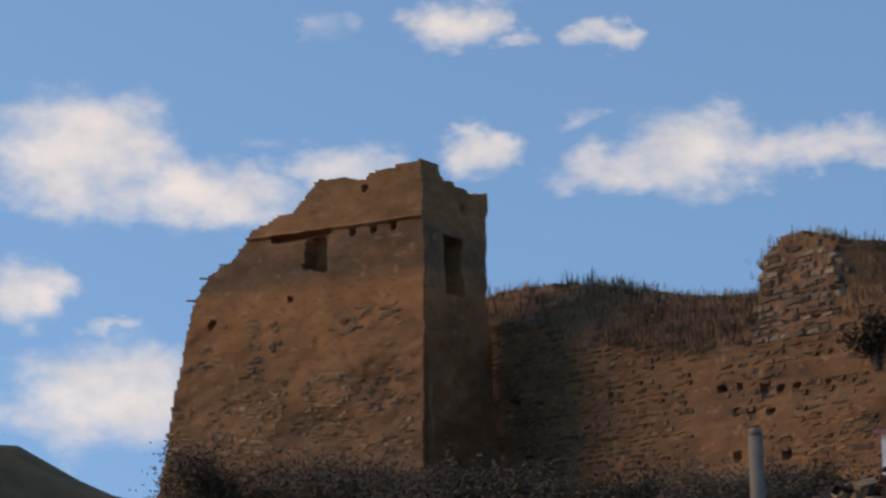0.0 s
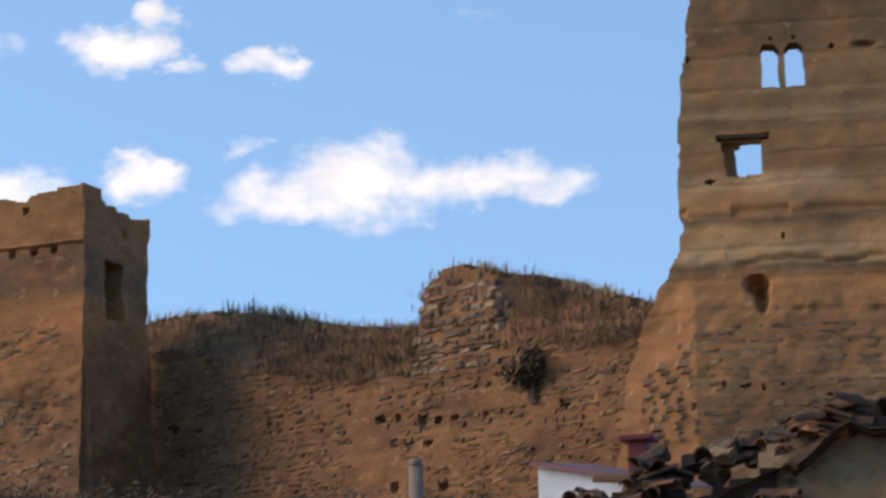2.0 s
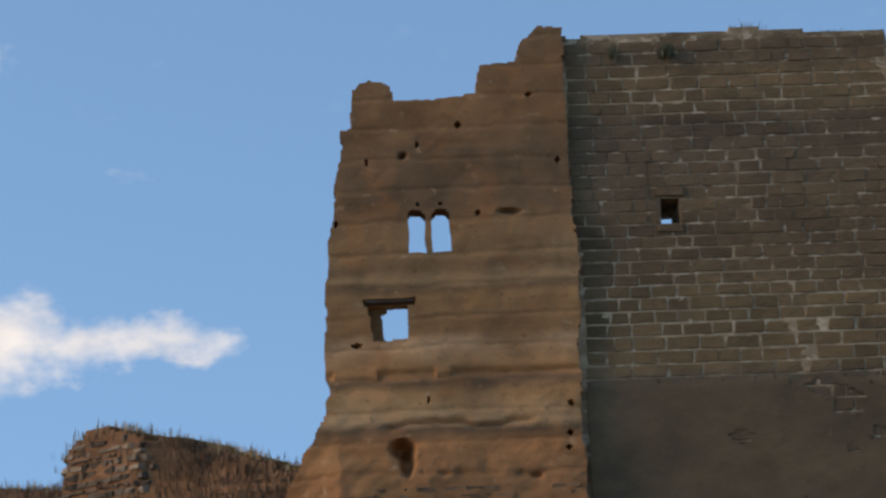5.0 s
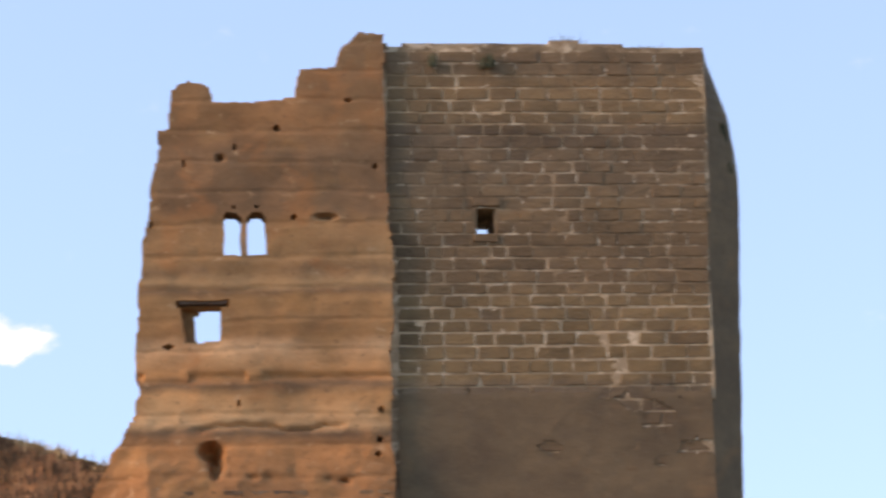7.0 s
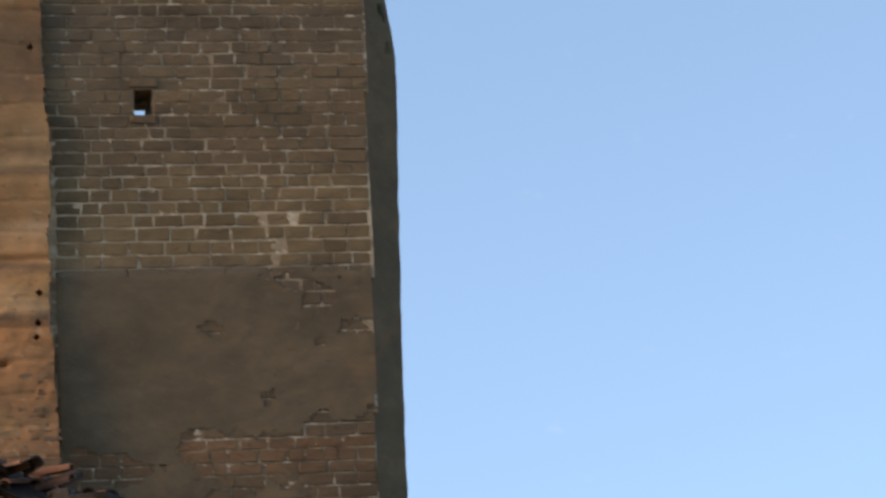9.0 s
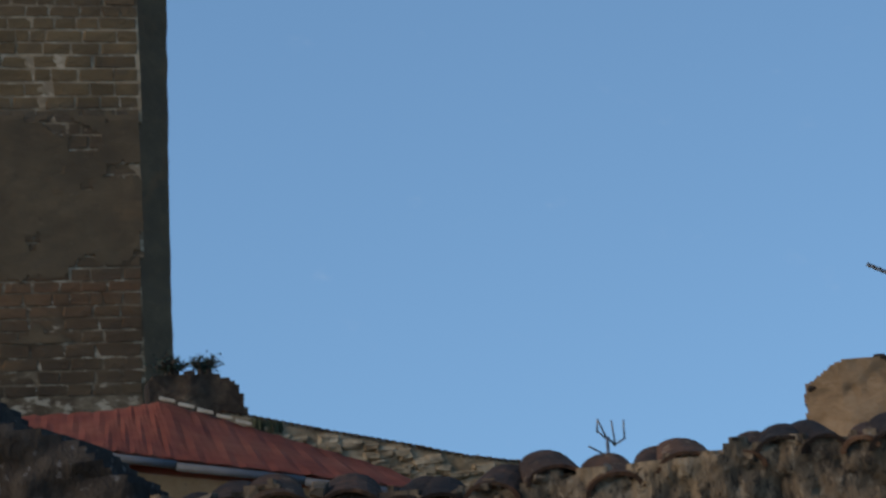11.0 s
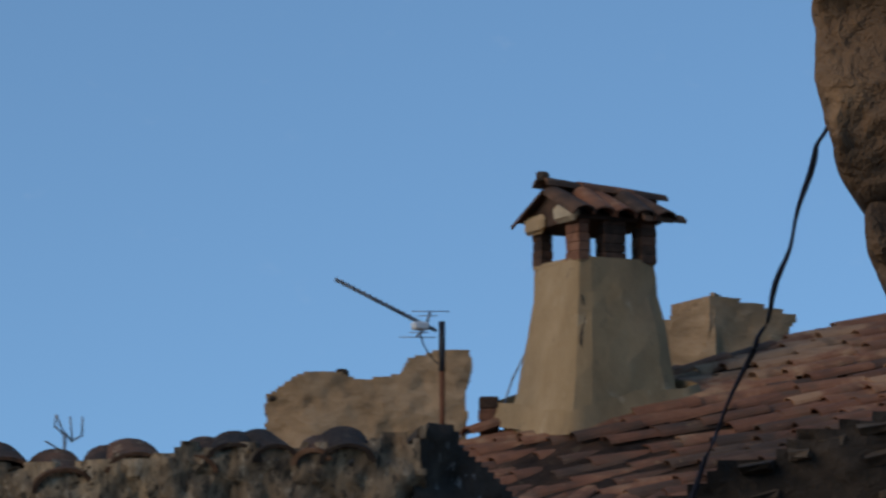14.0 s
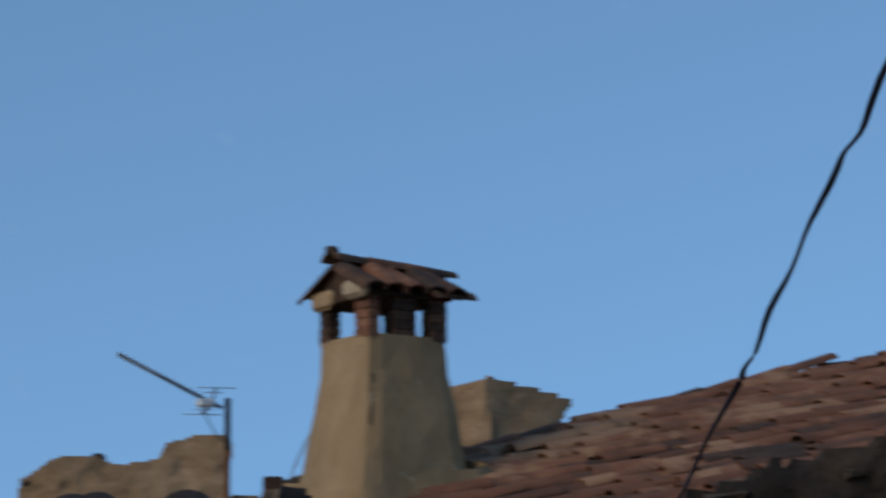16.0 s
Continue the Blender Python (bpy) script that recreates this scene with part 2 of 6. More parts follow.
TOWER_EARTH = material("tower_earth", ((0.15, (0.13, 0.075, 0.045)), (0.4, (0.22, 0.12, 0.062)), (0.7, (0.31, 0.16, 0.075)), (0.95, (0.4, 0.24, 0.125))),
                       0.45, (1, 1, 1.4), 0.95, 0.4, 20, ((2.2, 0.58, 0.7, 0.5, (0.37, 0.25, 0.155)), (4.2, 0.58, 0.68, 0.6, (0.1, 0.066, 0.045))), warm=1.2,
                       strata=(11, 21, 0.9, ((11.0, (0.13, 0.085, 0.055)), (13.5, (0.19, 0.11, 0.06)), (15.2, (0.24, 0.128, 0.065)), (16.9, (0.29, 0.145, 0.068)), (17.3, (0.25, 0.135, 0.066)), (17.6, (0.15, 0.1, 0.066)), (18.7, (0.16, 0.105, 0.07)), (18.95, (0.24, 0.135, 0.068)), (20.8, (0.25, 0.14, 0.072)))))
ASHLAR = material("ashlar_stone", ((0.1, (0.11, 0.078, 0.048)), (0.45, (0.17, 0.116, 0.065)), (0.75, (0.23, 0.155, 0.082)), (0.95, (0.3, 0.205, 0.11))),
                  0.3, (1, 1, 1.6), 0.92, 0.5, 22, ((0.6, 0.6, 0.75, 0.4, (0.3, 0.17, 0.08)), (1.6, 0.56, 0.68, 0.4, (0.12, 0.09, 0.065))), piece=0.35, warm=0.9,
                  strata=(9, 27, 0.75, ((9.0, (0.1, 0.07, 0.046)), (11.2, (0.13, 0.082, 0.05)), (12.2, (0.21, 0.105, 0.055)), (12.7, (0.15, 0.105, 0.066)), (16.2, (0.15, 0.105, 0.066)), (16.9, (0.16, 0.125, 0.09)), (17.2, (0.22, 0.15, 0.077)), (19.3, (0.215, 0.148, 0.077)),
                                        (19.8, (0.165, 0.113, 0.067)), (21.5, (0.175, 0.122, 0.072)), (22.4, (0.15, 0.11, 0.07)), (23.9, (0.135, 0.1, 0.068)), (24.3, (0.225, 0.158, 0.088)), (25.2, (0.235, 0.155, 0.082)), (25.6, (0.18, 0.128, 0.08)))))
MORTAR = material("lime_mortar", ((0.2, (0.13, 0.09, 0.055)), (0.42, (0.2, 0.14, 0.085)), (0.55, (0.38, 0.285, 0.18)), (0.85, (0.62, 0.51, 0.36))), 0.8, (1, 1, 1.8), 0.95, 0.3, 14, ((2.2, 0.54, 0.62, 0.75, (0.62, 0.52, 0.38)),), warm=0.8,
                  strata=(9, 27, 0.7, ((9.0, (0.12, 0.085, 0.055)), (12.0, (0.17, 0.12, 0.075)), (16.4, (0.18, 0.13, 0.085)), (17.0, (0.45, 0.35, 0.23)), (19.2, (0.46, 0.36, 0.24)), (20.0, (0.24, 0.17, 0.105)), (22.0, (0.22, 0.16, 0.1)), (23.8, (0.17, 0.125, 0.08)), (24.4, (0.42, 0.31, 0.19)), (25.2, (0.36, 0.26, 0.155)), (25.7, (0.2, 0.145, 0.09)))))
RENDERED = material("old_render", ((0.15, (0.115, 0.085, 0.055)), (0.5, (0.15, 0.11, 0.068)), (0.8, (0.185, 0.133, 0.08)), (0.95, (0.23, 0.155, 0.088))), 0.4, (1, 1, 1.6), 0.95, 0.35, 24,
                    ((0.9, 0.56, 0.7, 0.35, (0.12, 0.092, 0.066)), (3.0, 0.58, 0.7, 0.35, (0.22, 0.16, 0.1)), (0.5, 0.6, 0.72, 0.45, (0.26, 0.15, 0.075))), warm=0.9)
GREY_RUBBLE = material("grey_rubble", ((0.05, (0.07, 0.055, 0.042)), (0.35, (0.125, 0.096, 0.07)), (0.65, (0.2, 0.152, 0.108)), (0.95, (0.33, 0.26, 0.185))), 0.6, (1, 1, 1), 0.95, 0.5, 18, island=0.5, piece=0.8, warm=0.3)
RUBBLE = material("rubble_stone", ((0.05, (0.1, 0.07, 0.048)), (0.35, (0.175, 0.112, 0.068)), (0.65, (0.26, 0.165, 0.094)), (0.95, (0.39, 0.28, 0.175))), 0.35, (1, 1, 1), 0.95, 0.5, 22,
                  ((0.4, 0.52, 0.68, 0.55, (0.135, 0.1, 0.075)), (0.7, 0.58, 0.7, 0.5, (0.3, 0.145, 0.07))), island=0.6, piece=0.6, warm=0.8)
GROUND = material("dry_ground", ((0.15, (0.09, 0.075, 0.045)), (0.5, (0.17, 0.135, 0.08)), (0.85, (0.27, 0.21, 0.13))), 0.15, (1, 1, 1), 1.0, 0.5, 40)
DRY_GRASS = material("dry_grass", ((0.1, (0.16, 0.12, 0.07)), (0.5, (0.30, 0.235, 0.14)), (0.9, (0.46, 0.38, 0.24))), 1.2, rough=0.9, bump=0, island=0.8)
GREEN_GRASS = material("green_weeds", ((0.1, (0.05, 0.055, 0.03)), (0.5, (0.1, 0.105, 0.055)), (0.9, (0.17, 0.165, 0.09))), 1.2, rough=0.9, bump=0, island=0.8, warm=0)
BRUSH = material("brown_brush", ((0.1, (0.05, 0.038, 0.027)), (0.5, (0.1, 0.075, 0.05)), (0.9, (0.16, 0.115, 0.075))), 0.9, rough=0.95, bump=0, island=0.9, warm=1.0)
TILE = material("clay_tile", ((0.05, (0.05, 0.036, 0.029)), (0.3, (0.085, 0.049, 0.035)), (0.55, (0.14, 0.066, 0.042)), (0.8, (0.2, 0.098, 0.06)), (1.0, (0.3, 0.19, 0.12))), 1.6, (1, 1, 1), 0.9, 0.4, 16,
                ((5.0, 0.52, 0.68, 0.65, (0.1, 0.07, 0.05)), (9.0, 0.62, 0.72, 0.45, (0.3, 0.22, 0.13))), piece=0.75, island=0.0)
TILE_DARK = material("weathered_tile", ((0.1, (0.025, 0.02, 0.018)), (0.45, (0.06, 0.042, 0.033)), (0.75, (0.12, 0.07, 0.045)), (0.95, (0.24, 0.13, 0.08))), 2.2, (1, 1, 1), 0.9, 0.5, 14,
                     ((8.0, 0.6, 0.72, 0.45, (0.22, 0.18, 0.12)),), piece=0.5, island=0.4)
TILE_BROWN = material("brown_tile", ((0.1, (0.03, 0.022, 0.018)), (0.45, (0.065, 0.041, 0.028)), (0.75, (0.12, 0.066, 0.04)), (0.95, (0.2, 0.12, 0.075))), 4.0, (1, 1, 1), 0.92, 0.6, 12,
                      ((12.0, 0.56, 0.66, 0.6, (0.05, 0.04, 0.032)), (26.0, 0.6, 0.68, 0.6, (0.3, 0.25, 0.18))), piece=0.4)
TILE_BLACK = material("blackened_tile", ((0.1, (0.012, 0.01, 0.009)), (0.45, (0.028, 0.021, 0.017)), (0.75, (0.055, 0.036, 0.026)), (0.95, (0.12, 0.065, 0.042))), 5.0, (1, 1, 1), 0.92, 0.6, 12,
                      ((22.0, 0.6, 0.68, 0.5, (0.16, 0.14, 0.11)),), piece=0.4)
LICHEN = material("lichened_render", ((0.1, (0.07, 0.054, 0.04)), (0.35, (0.15, 0.113, 0.076)), (0.6, (0.24, 0.178, 0.115)), (0.9, (0.4, 0.295, 0.18))), 3.2, (1, 1, 0.55), 0.95, 1.0, 13,
                  ((9.0, 0.57, 0.68, 0.45, (0.05, 0.04, 0.034)), (30.0, 0.56, 0.66, 0.7, (0.34, 0.28, 0.2)), (48.0, 0.54, 0.64, 0.85, (0.04, 0.032, 0.026)), (6.0, 0.6, 0.7, 0.5, (0.27, 0.165, 0.09))), warm=0.3, streak=16.0)
LICHEN_DARK = material("dark_lichened_render", ((0.1, (0.022, 0.017, 0.014)), (0.5, (0.046, 0.036, 0.028)), (0.85, (0.085, 0.066, 0.049)), (1.0, (0.15, 0.125, 0.1))), 3.2, (1, 1, 0.7), 0.97, 1.0, 11,
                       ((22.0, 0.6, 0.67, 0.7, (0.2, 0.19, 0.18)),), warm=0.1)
DARK_STONE = material("dark_stone", ((0.1, (0.015, 0.013, 0.011)), (0.45, (0.04, 0.033, 0.027)), (0.75, (0.08, 0.065, 0.05)), (0.95, (0.18, 0.15, 0.11))), 2.0, (1, 1, 1), 0.95, 0.8, 10, island=0.4, piece=0.4)
NEAR_STONE = material("ochre_stone", ((0.1, (0.06, 0.043, 0.03)), (0.45, (0.14, 0.095, 0.06)), (0.75, (0.23, 0.155, 0.092)), (0.95, (0.33, 0.24, 0.15))), 6.0, (1, 1, 1), 0.95, 1.0, 8)
PLASTER = material("tan_plaster", ((0.1, (0.19, 0.135, 0.076)), (0.5, (0.275, 0.2, 0.112)), (0.9, (0.35, 0.265, 0.16))), 1.3, (1, 1, 0.7), 0.93, 0.25, 18, ((2.0, 0.56, 0.72, 0.5, (0.2, 0.15, 0.1)), (6.0, 0.62, 0.72, 0.45, (0.45, 0.38, 0.27)), (14.0, 0.64, 0.72, 0.5, (0.13, 0.1, 0.07))), warm=0.6)
PLASTER_PALE = material("pale_plaster", ((0.1, (0.32, 0.26, 0.18)), (0.5, (0.46, 0.39, 0.28)), (0.9, (0.58, 0.5, 0.38))), 3.0, rough=0.93, bump=0.3, warm=0.3)
SANDSTONE = material("yellow_sandstone", ((0.1, (0.17, 0.11, 0.062)), (0.5, (0.285, 0.187, 0.105)), (0.9, (0.385, 0.265, 0.16))), 1.6, (1, 1, 1.5), 0.95, 0.6, 14, ((3.0, 0.58, 0.7, 0.6, (0.2, 0.14, 0.08)),), warm=0.2)
GABLE_STONE = material("pale_gable_stone", ((0.1, (0.2, 0.15, 0.09)), (0.5, (0.36, 0.285, 0.185)), (0.9, (0.5, 0.41, 0.28))), 3.0, (1, 1, 1.3), 0.95, 0.5, 12, ((5.0, 0.58, 0.68, 0.6, (0.16, 0.12, 0.075)),), piece=0.5, warm=0.3)
BRICK = material("red_brick", ((0.1, (0.07, 0.04, 0.028)), (0.5, (0.15, 0.072, 0.044)), (0.9, (0.23, 0.12, 0.075))), 5.0, rough=0.9, bump=0.3, piece=0.25, warm=0.6)
SOOT = material("sooty_brick", ((0.1, (0.025, 0.018, 0.015)), (0.5, (0.06, 0.04, 0.03)), (0.9, (0.12, 0.07, 0.05))), 5.0, rough=0.95, bump=0.3, piece=0.4)
RED_ROOF = material("red_roof_sheet", ((0.1, (0.34, 0.085, 0.05)), (0.5, (0.46, 0.125, 0.07)), (0.9, (0.54, 0.18, 0.1))), 0.8, (1, 1, 1), 0.8, 0.15, 16, warm=0)
MAROON = material("maroon_paint", ((0.1, (0.10, 0.018, 0.02)), (0.9, (0.17, 0.035, 0.035))), 2.0, rough=0.6, bump=0.1, warm=0)
PINK_ROOF = material("faded_red_roof", ((0.1, (0.24, 0.10, 0.09)), (0.9, (0.36, 0.17, 0.15))), 1.0, rough=0.85, bump=0.2, warm=0)
WHITEWASH = material("whitewash", ((0.1, (0.62, 0.6, 0.57)), (0.6, (0.78, 0.77, 0.75)), (0.95, (0.84, 0.83, 0.81))), 1.5, rough=0.9, bump=0.2, warm=0)
CONCRETE = material("grey_concrete", ((0.1, (0.12, 0.105, 0.09)), (0.6, (0.175, 0.155, 0.135)), (0.95, (0.23, 0.205, 0.18))), 2.5, rough=0.9, bump=0.2)
ZINC = material("zinc_gutter", ((0.1, (0.10, 0.105, 0.11)), (0.9, (0.17, 0.175, 0.18))), 2.0, rough=0.7, bump=0.05, metal=0.3, warm=0)
ALU = material("weathered_aluminium", ((0.1, (0.12, 0.14, 0.16)), (0.9, (0.3, 0.33, 0.36))), 8.0, rough=0.5, bump=0, metal=0.6, warm=0)
STEEL = material("dark_steel", ((0.1, (0.02, 0.024, 0.032)), (0.9, (0.05, 0.05, 0.055))), 6.0, rough=0.6, bump=0.1, metal=0.5, warm=0)
RUST = material("rusty_mast", ((0.1, (0.07, 0.032, 0.02)), (0.9, (0.16, 0.07, 0.04))), 8.0, rough=0.85, bump=0.2, metal=0.2)
CABLE = material("black_cable", ((0.1, (0.004, 0.005, 0.012)), (0.9, (0.012, 0.013, 0.022))), 8.0, rough=0.6, bump=0, warm=0)
WHITE_PLASTIC = material("white_plastic", ((0.1, (0.55, 0.55, 0.52)), (0.9, (0.7, 0.7, 0.68))), 8.0, rough=0.5, bump=0, warm=0)
SCRUB = material("dead_scrub", ((0.1, (0.06, 0.044, 0.031)), (0.5, (0.115, 0.083, 0.056)), (0.9, (0.175, 0.127, 0.083))), 0.9, rough=0.95, bump=0, island=0.4, warm=0.6)
DARK_BRUSH = material("dark_scrub", ((0.1, (0.03, 0.025, 0.018)), (0.5, (0.06, 0.048, 0.034)), (0.9, (0.1, 0.08, 0.055))), 0.9, rough=0.95, bump=0, island=0.8)
LEAF = material("dark_leaves", ((0.1, (0.02, 0.028, 0.02)), (0.5, (0.04, 0.055, 0.035)), (0.9, (0.075, 0.09, 0.055))), 2.0, rough=0.8, bump=0, island=0.8, warm=0)
OLD_WOOD = material("grey_wood", ((0.1, (0.06, 0.045, 0.035)), (0.9, (0.16, 0.125, 0.1))), 4.0, (1, 1, 1), 0.9, 0.3)


# ---- mesh helpers ----
def hash2(i, j, seed):
    v = np.sin(i * 127.1 + j * 311.7 + seed * 74.7) * 43758.5453
    return v - np.floor(v)


def vnoise(x, y, seed=0.0):
    """Smooth value noise from 0 to 1 on arrays."""
    x, y = np.asarray(x, float), np.asarray(y, float)
    i, j = np.floor(x), np.floor(y)
    fx, fy = x - i, y - j
    fx, fy = fx * fx * (3 - 2 * fx), fy * fy * (3 - 2 * fy)
    a, b = hash2(i, j, seed), hash2(i + 1, j, seed)
    c, d = hash2(i, j + 1, seed), hash2(i + 1, j + 1, seed)
    return (a * (1 - fx) + b * fx) * (1 - fy) + (c * (1 - fx) + d * fx) * fy


def fbm(x, y, seed=0.0, octaves=4):
    total, amp, norm = 0.0, 1.0, 0.0
    for k in range(octaves):
        total = total + amp * vnoise(np.asarray(x) * 2**k, np.asarray(y) * 2**k, seed + 13 * k)
        norm += amp
        amp *= 0.5
    return total / norm


def mesh_of(name, verts, faces, mat, smooth=False):
    me = bpy.data.meshes.new(name)
    me.from_pydata([tuple(v) for v in verts], [], [tuple(f) for f in faces])
    me.materials.append(mat)
    if smooth:
        me.polygons.foreach_set("use_smooth", [True] * len(me.polygons))
    me.update()
    return me


def put(name, me, parent=None, m=None, label="", category="", group="", kind=""):
    ob = new(name, me)
    if parent is not None:
        ob.parent = parent
    if m is not None:
        ob.matrix_basis = m
    return tagged(ob, label, category, group, kind)


def thing(name, m, label, category, group="", kind=""):
    ob = new(name)
    ob.matrix_basis = m
    return tagged(ob, label, category, group, kind)


def part(name, bm, mat, parent, label="", smooth=False):
    me = bpy.data.meshes.new(name)
    bmesh.ops.recalc_face_normals(bm, faces=bm.faces)
    bm.to_mesh(me)
    bm.free()
    me.materials.append(mat)
    if smooth:
        me.polygons.foreach_set("use_smooth", [True] * len(me.polygons))
    return put(name, me, parent, label=label)


def add_box(bm, x0, x1, y0, y1, z0, z1, bevel=0.0, jitter=0.0, rnd=random):
    verts = [bm.verts.new((x + rnd.uniform(-jitter, jitter), y + rnd.uniform(-jitter, jitter), z + rnd.uniform(-jitter, jitter)))
             for z in (z0, z1) for y in (y0, y1) for x in (x0, x1)]
    faces = [bm.faces.new([verts[k] for k in f]) for f in ((0, 2, 3, 1), (4, 5, 7, 6), (0, 1, 5, 4), (2, 6, 7, 3), (0, 4, 6, 2), (1, 3, 7, 5))]
    if bevel:
        edges = list({e for f in faces for e in f.edges})
        bmesh.ops.bevel(bm, geom=edges, offset=bevel, segments=1, affect="EDGES")
    return verts


def box_part(name, x0, x1, y0, y1, z0, z1, mat, parent, bevel=0.01, jitter=0.0, label=""):
    bm = bmesh.new()
    add_box(bm, x0, x1, y0, y1, z0, z1, bevel, jitter)
    return part(name, bm, mat, parent, label)


def add_rod(bm, a, b, r0, r1=None, sides=8):
    a, b = Vector(a), Vector(b)
    r1 = r0 if r1 is None else r1
    d = (b - a).normalized()
    u = d.orthogonal().normalized()
    v = d.cross(u)
    rings = []
    for p, r in ((a, r0), (b, r1)):
        rings.append([bm.verts.new(p + (u * math.cos(2 * math.pi * k / sides) + v * math.sin(2 * math.pi * k / sides)) * r) for k in range(sides)])
    for k in range(sides):
        bm.faces.new((rings[0][k], rings[0][(k + 1) % sides], rings[1][(k + 1) % sides], rings[1][k]))
    bm.faces.new(rings[0][::-1])
    bm.faces.new(rings[1])


def rod_part(name, pairs, mat, parent, label="", sides=8):
    bm = bmesh.new()
    for a, b, r in pairs:
        add_rod(bm, a, b, r, sides=sides)
    return part(name, bm, mat, parent, label, True)


def tube(name, pts, radius, mat, parent=None, label="", category="", sides=7):
    """A bent cord through pts; radius may be a function of the share of the way."""
    verts, faces = [], []
    pts = [Vector(p) for p in pts]
    for k, p in enumerate(pts):
        d = (pts[min(k + 1, len(pts) - 1)] - pts[max(k - 1, 0)]).normalized()
        u = d.orthogonal().normalized()
        v = d.cross(u)
        r = radius(k / (len(pts) - 1)) if callable(radius) else radius
        verts += [p + (u * math.cos(2 * math.pi * s / sides) + v * math.sin(2 * math.pi * s / sides)) * r for s in range(sides)]
        if k:
            o = (k - 1) * sides
            faces += [(o + s, o + (s + 1) % sides, o + sides + (s + 1) % sides, o + sides + s) for s in range(sides)]
    return put(name, mesh_of(name, verts, faces, mat, True), parent, label=label, category=category)


def slab(name, u0, u1, z0, z1, cell, inside, relief, thick, mat, wobble=0.05, seed=0.0, smooth=True):
    """An upright sheet of masonry with real thickness. It faces -y; inside(u, z) tells where it stands, relief(u, z) how far
    its face lies back, thick how deep it is."""
    nu, nz = int(round((u1 - u0) / cell)), int(round((z1 - z0) / cell))
    uu, zz = np.meshgrid(np.linspace(u0, u1, nu + 1), np.linspace(z0, z1, nz + 1), indexing="ij")
    cu, cz = (uu[:-1, :-1] + uu[1:, 1:]) / 2, (zz[:-1, :-1] + zz[1:, 1:]) / 2
    keep = inside(cu, cz)
    ju = uu + wobble * (fbm(uu / 0.35, zz / 0.35, seed + 1, 3) - 0.5) * 2
    jz = zz + wobble * (fbm(uu / 0.35, zz / 0.35, seed + 2, 3) - 0.5) * 2
    front = relief(uu, zz)
    back = np.maximum(front + 0.15, thick + 0 * uu)
    ids = np.arange((nu + 1) * (nz + 1)).reshape(nu + 1, nz + 1)
    n = ids.size
    verts = np.concatenate([np.stack([ju.ravel(), front.ravel(), jz.ravel()], 1), np.stack([ju.ravel(), back.ravel(), jz.ravel()], 1)])
    a, b, c, d = ids[:-1, :-1][keep], ids[1:, :-1][keep], ids[1:, 1:][keep], ids[:-1, 1:][keep]
    faces = [np.stack([a, b, c, d], 1), np.stack([a, d, c, b], 1) + n]
    pad = np.pad(keep, 1)
    core = pad[1:-1, 1:-1]
    for off, (p, q) in (((-1, 0), (ids[:-1, 1:], ids[:-1, :-1])), ((1, 0), (ids[1:, :-1], ids[1:, 1:])), ((0, -1), (ids[:-1, :-1], ids[1:, :-1])), ((0, 1), (ids[1:, 1:], ids[:-1, 1:]))):
        nb = pad[1 + off[0]:pad.shape[0] - 1 + off[0], 1 + off[1]:pad.shape[1] - 1 + off[1]]
        edge = core & ~nb
        e0, e1 = p[edge], q[edge]
        faces.append(np.stack([e1, e0, e0 + n, e1 + n], 1))
    faces = np.concatenate(faces)
    used = np.unique(faces)
    remap = np.zeros(2 * n, int)
    remap[used] = np.arange(len(used))
    me = mesh_of(name, verts[used].tolist(), remap[faces].tolist(), mat)
    if smooth:
        me.polygons.foreach_set("use_smooth", [True] * len(me.polygons))
        me.set_sharp_from_angle(angle=radians(50))
    return me


def profile(pairs):
    xs, ys = [p[0] for p in pairs], [p[1] for p in pairs]
    return lambda v: np.interp(v, xs, ys)


def blob(u, z, cu, cz, ru, rz):
    """1 in the middle of a round patch, 0 outside it."""
    return np.clip(1.6 - 1.6 * np.sqrt(((u - cu) / ru) ** 2 + ((z - cz) / rz) ** 2), 0, 1)


def tufts(name, spots, mat, parent=None, label="", category="", kind="stuff", seed=1, m=None):
    """Thin bent blades: spots of (x, y, z, height, spread, count)."""
    rnd = random.Random(seed)
    verts, faces = [], []
    for x, y, z, height, spread, count in spots:
        for _ in range(count):
            a, lean, hgt = rnd.uniform(0, 6.283), rnd.uniform(0.05, 0.55), height * rnd.uniform(0.45, 1.15)
            bx, by = x + rnd.gauss(0, spread), y + rnd.gauss(0, spread)
            dx, dy, w = math.cos(a) * lean * hgt, math.sin(a) * lean * hgt, rnd.uniform(0.005, 0.011) * (1 + height)
            px, py = -math.sin(a) * w, math.cos(a) * w
            o = len(verts)
            verts += [(bx - px, by - py, z - 0.1), (bx + px, by + py, z - 0.1), (bx + dx * 0.4 + px, by + dy * 0.4 + py, z + hgt * 0.6), (bx + dx * 0.4 - px, by + dy * 0.4 - py, z + hgt * 0.6), (bx + dx, by + dy, z + hgt)]
            faces += [(o, o + 1, o + 2, o + 3), (o + 3, o + 2, o + 4)]
    return put(name, mesh_of(name, verts, faces, mat), parent, m, label, category, "", kind)


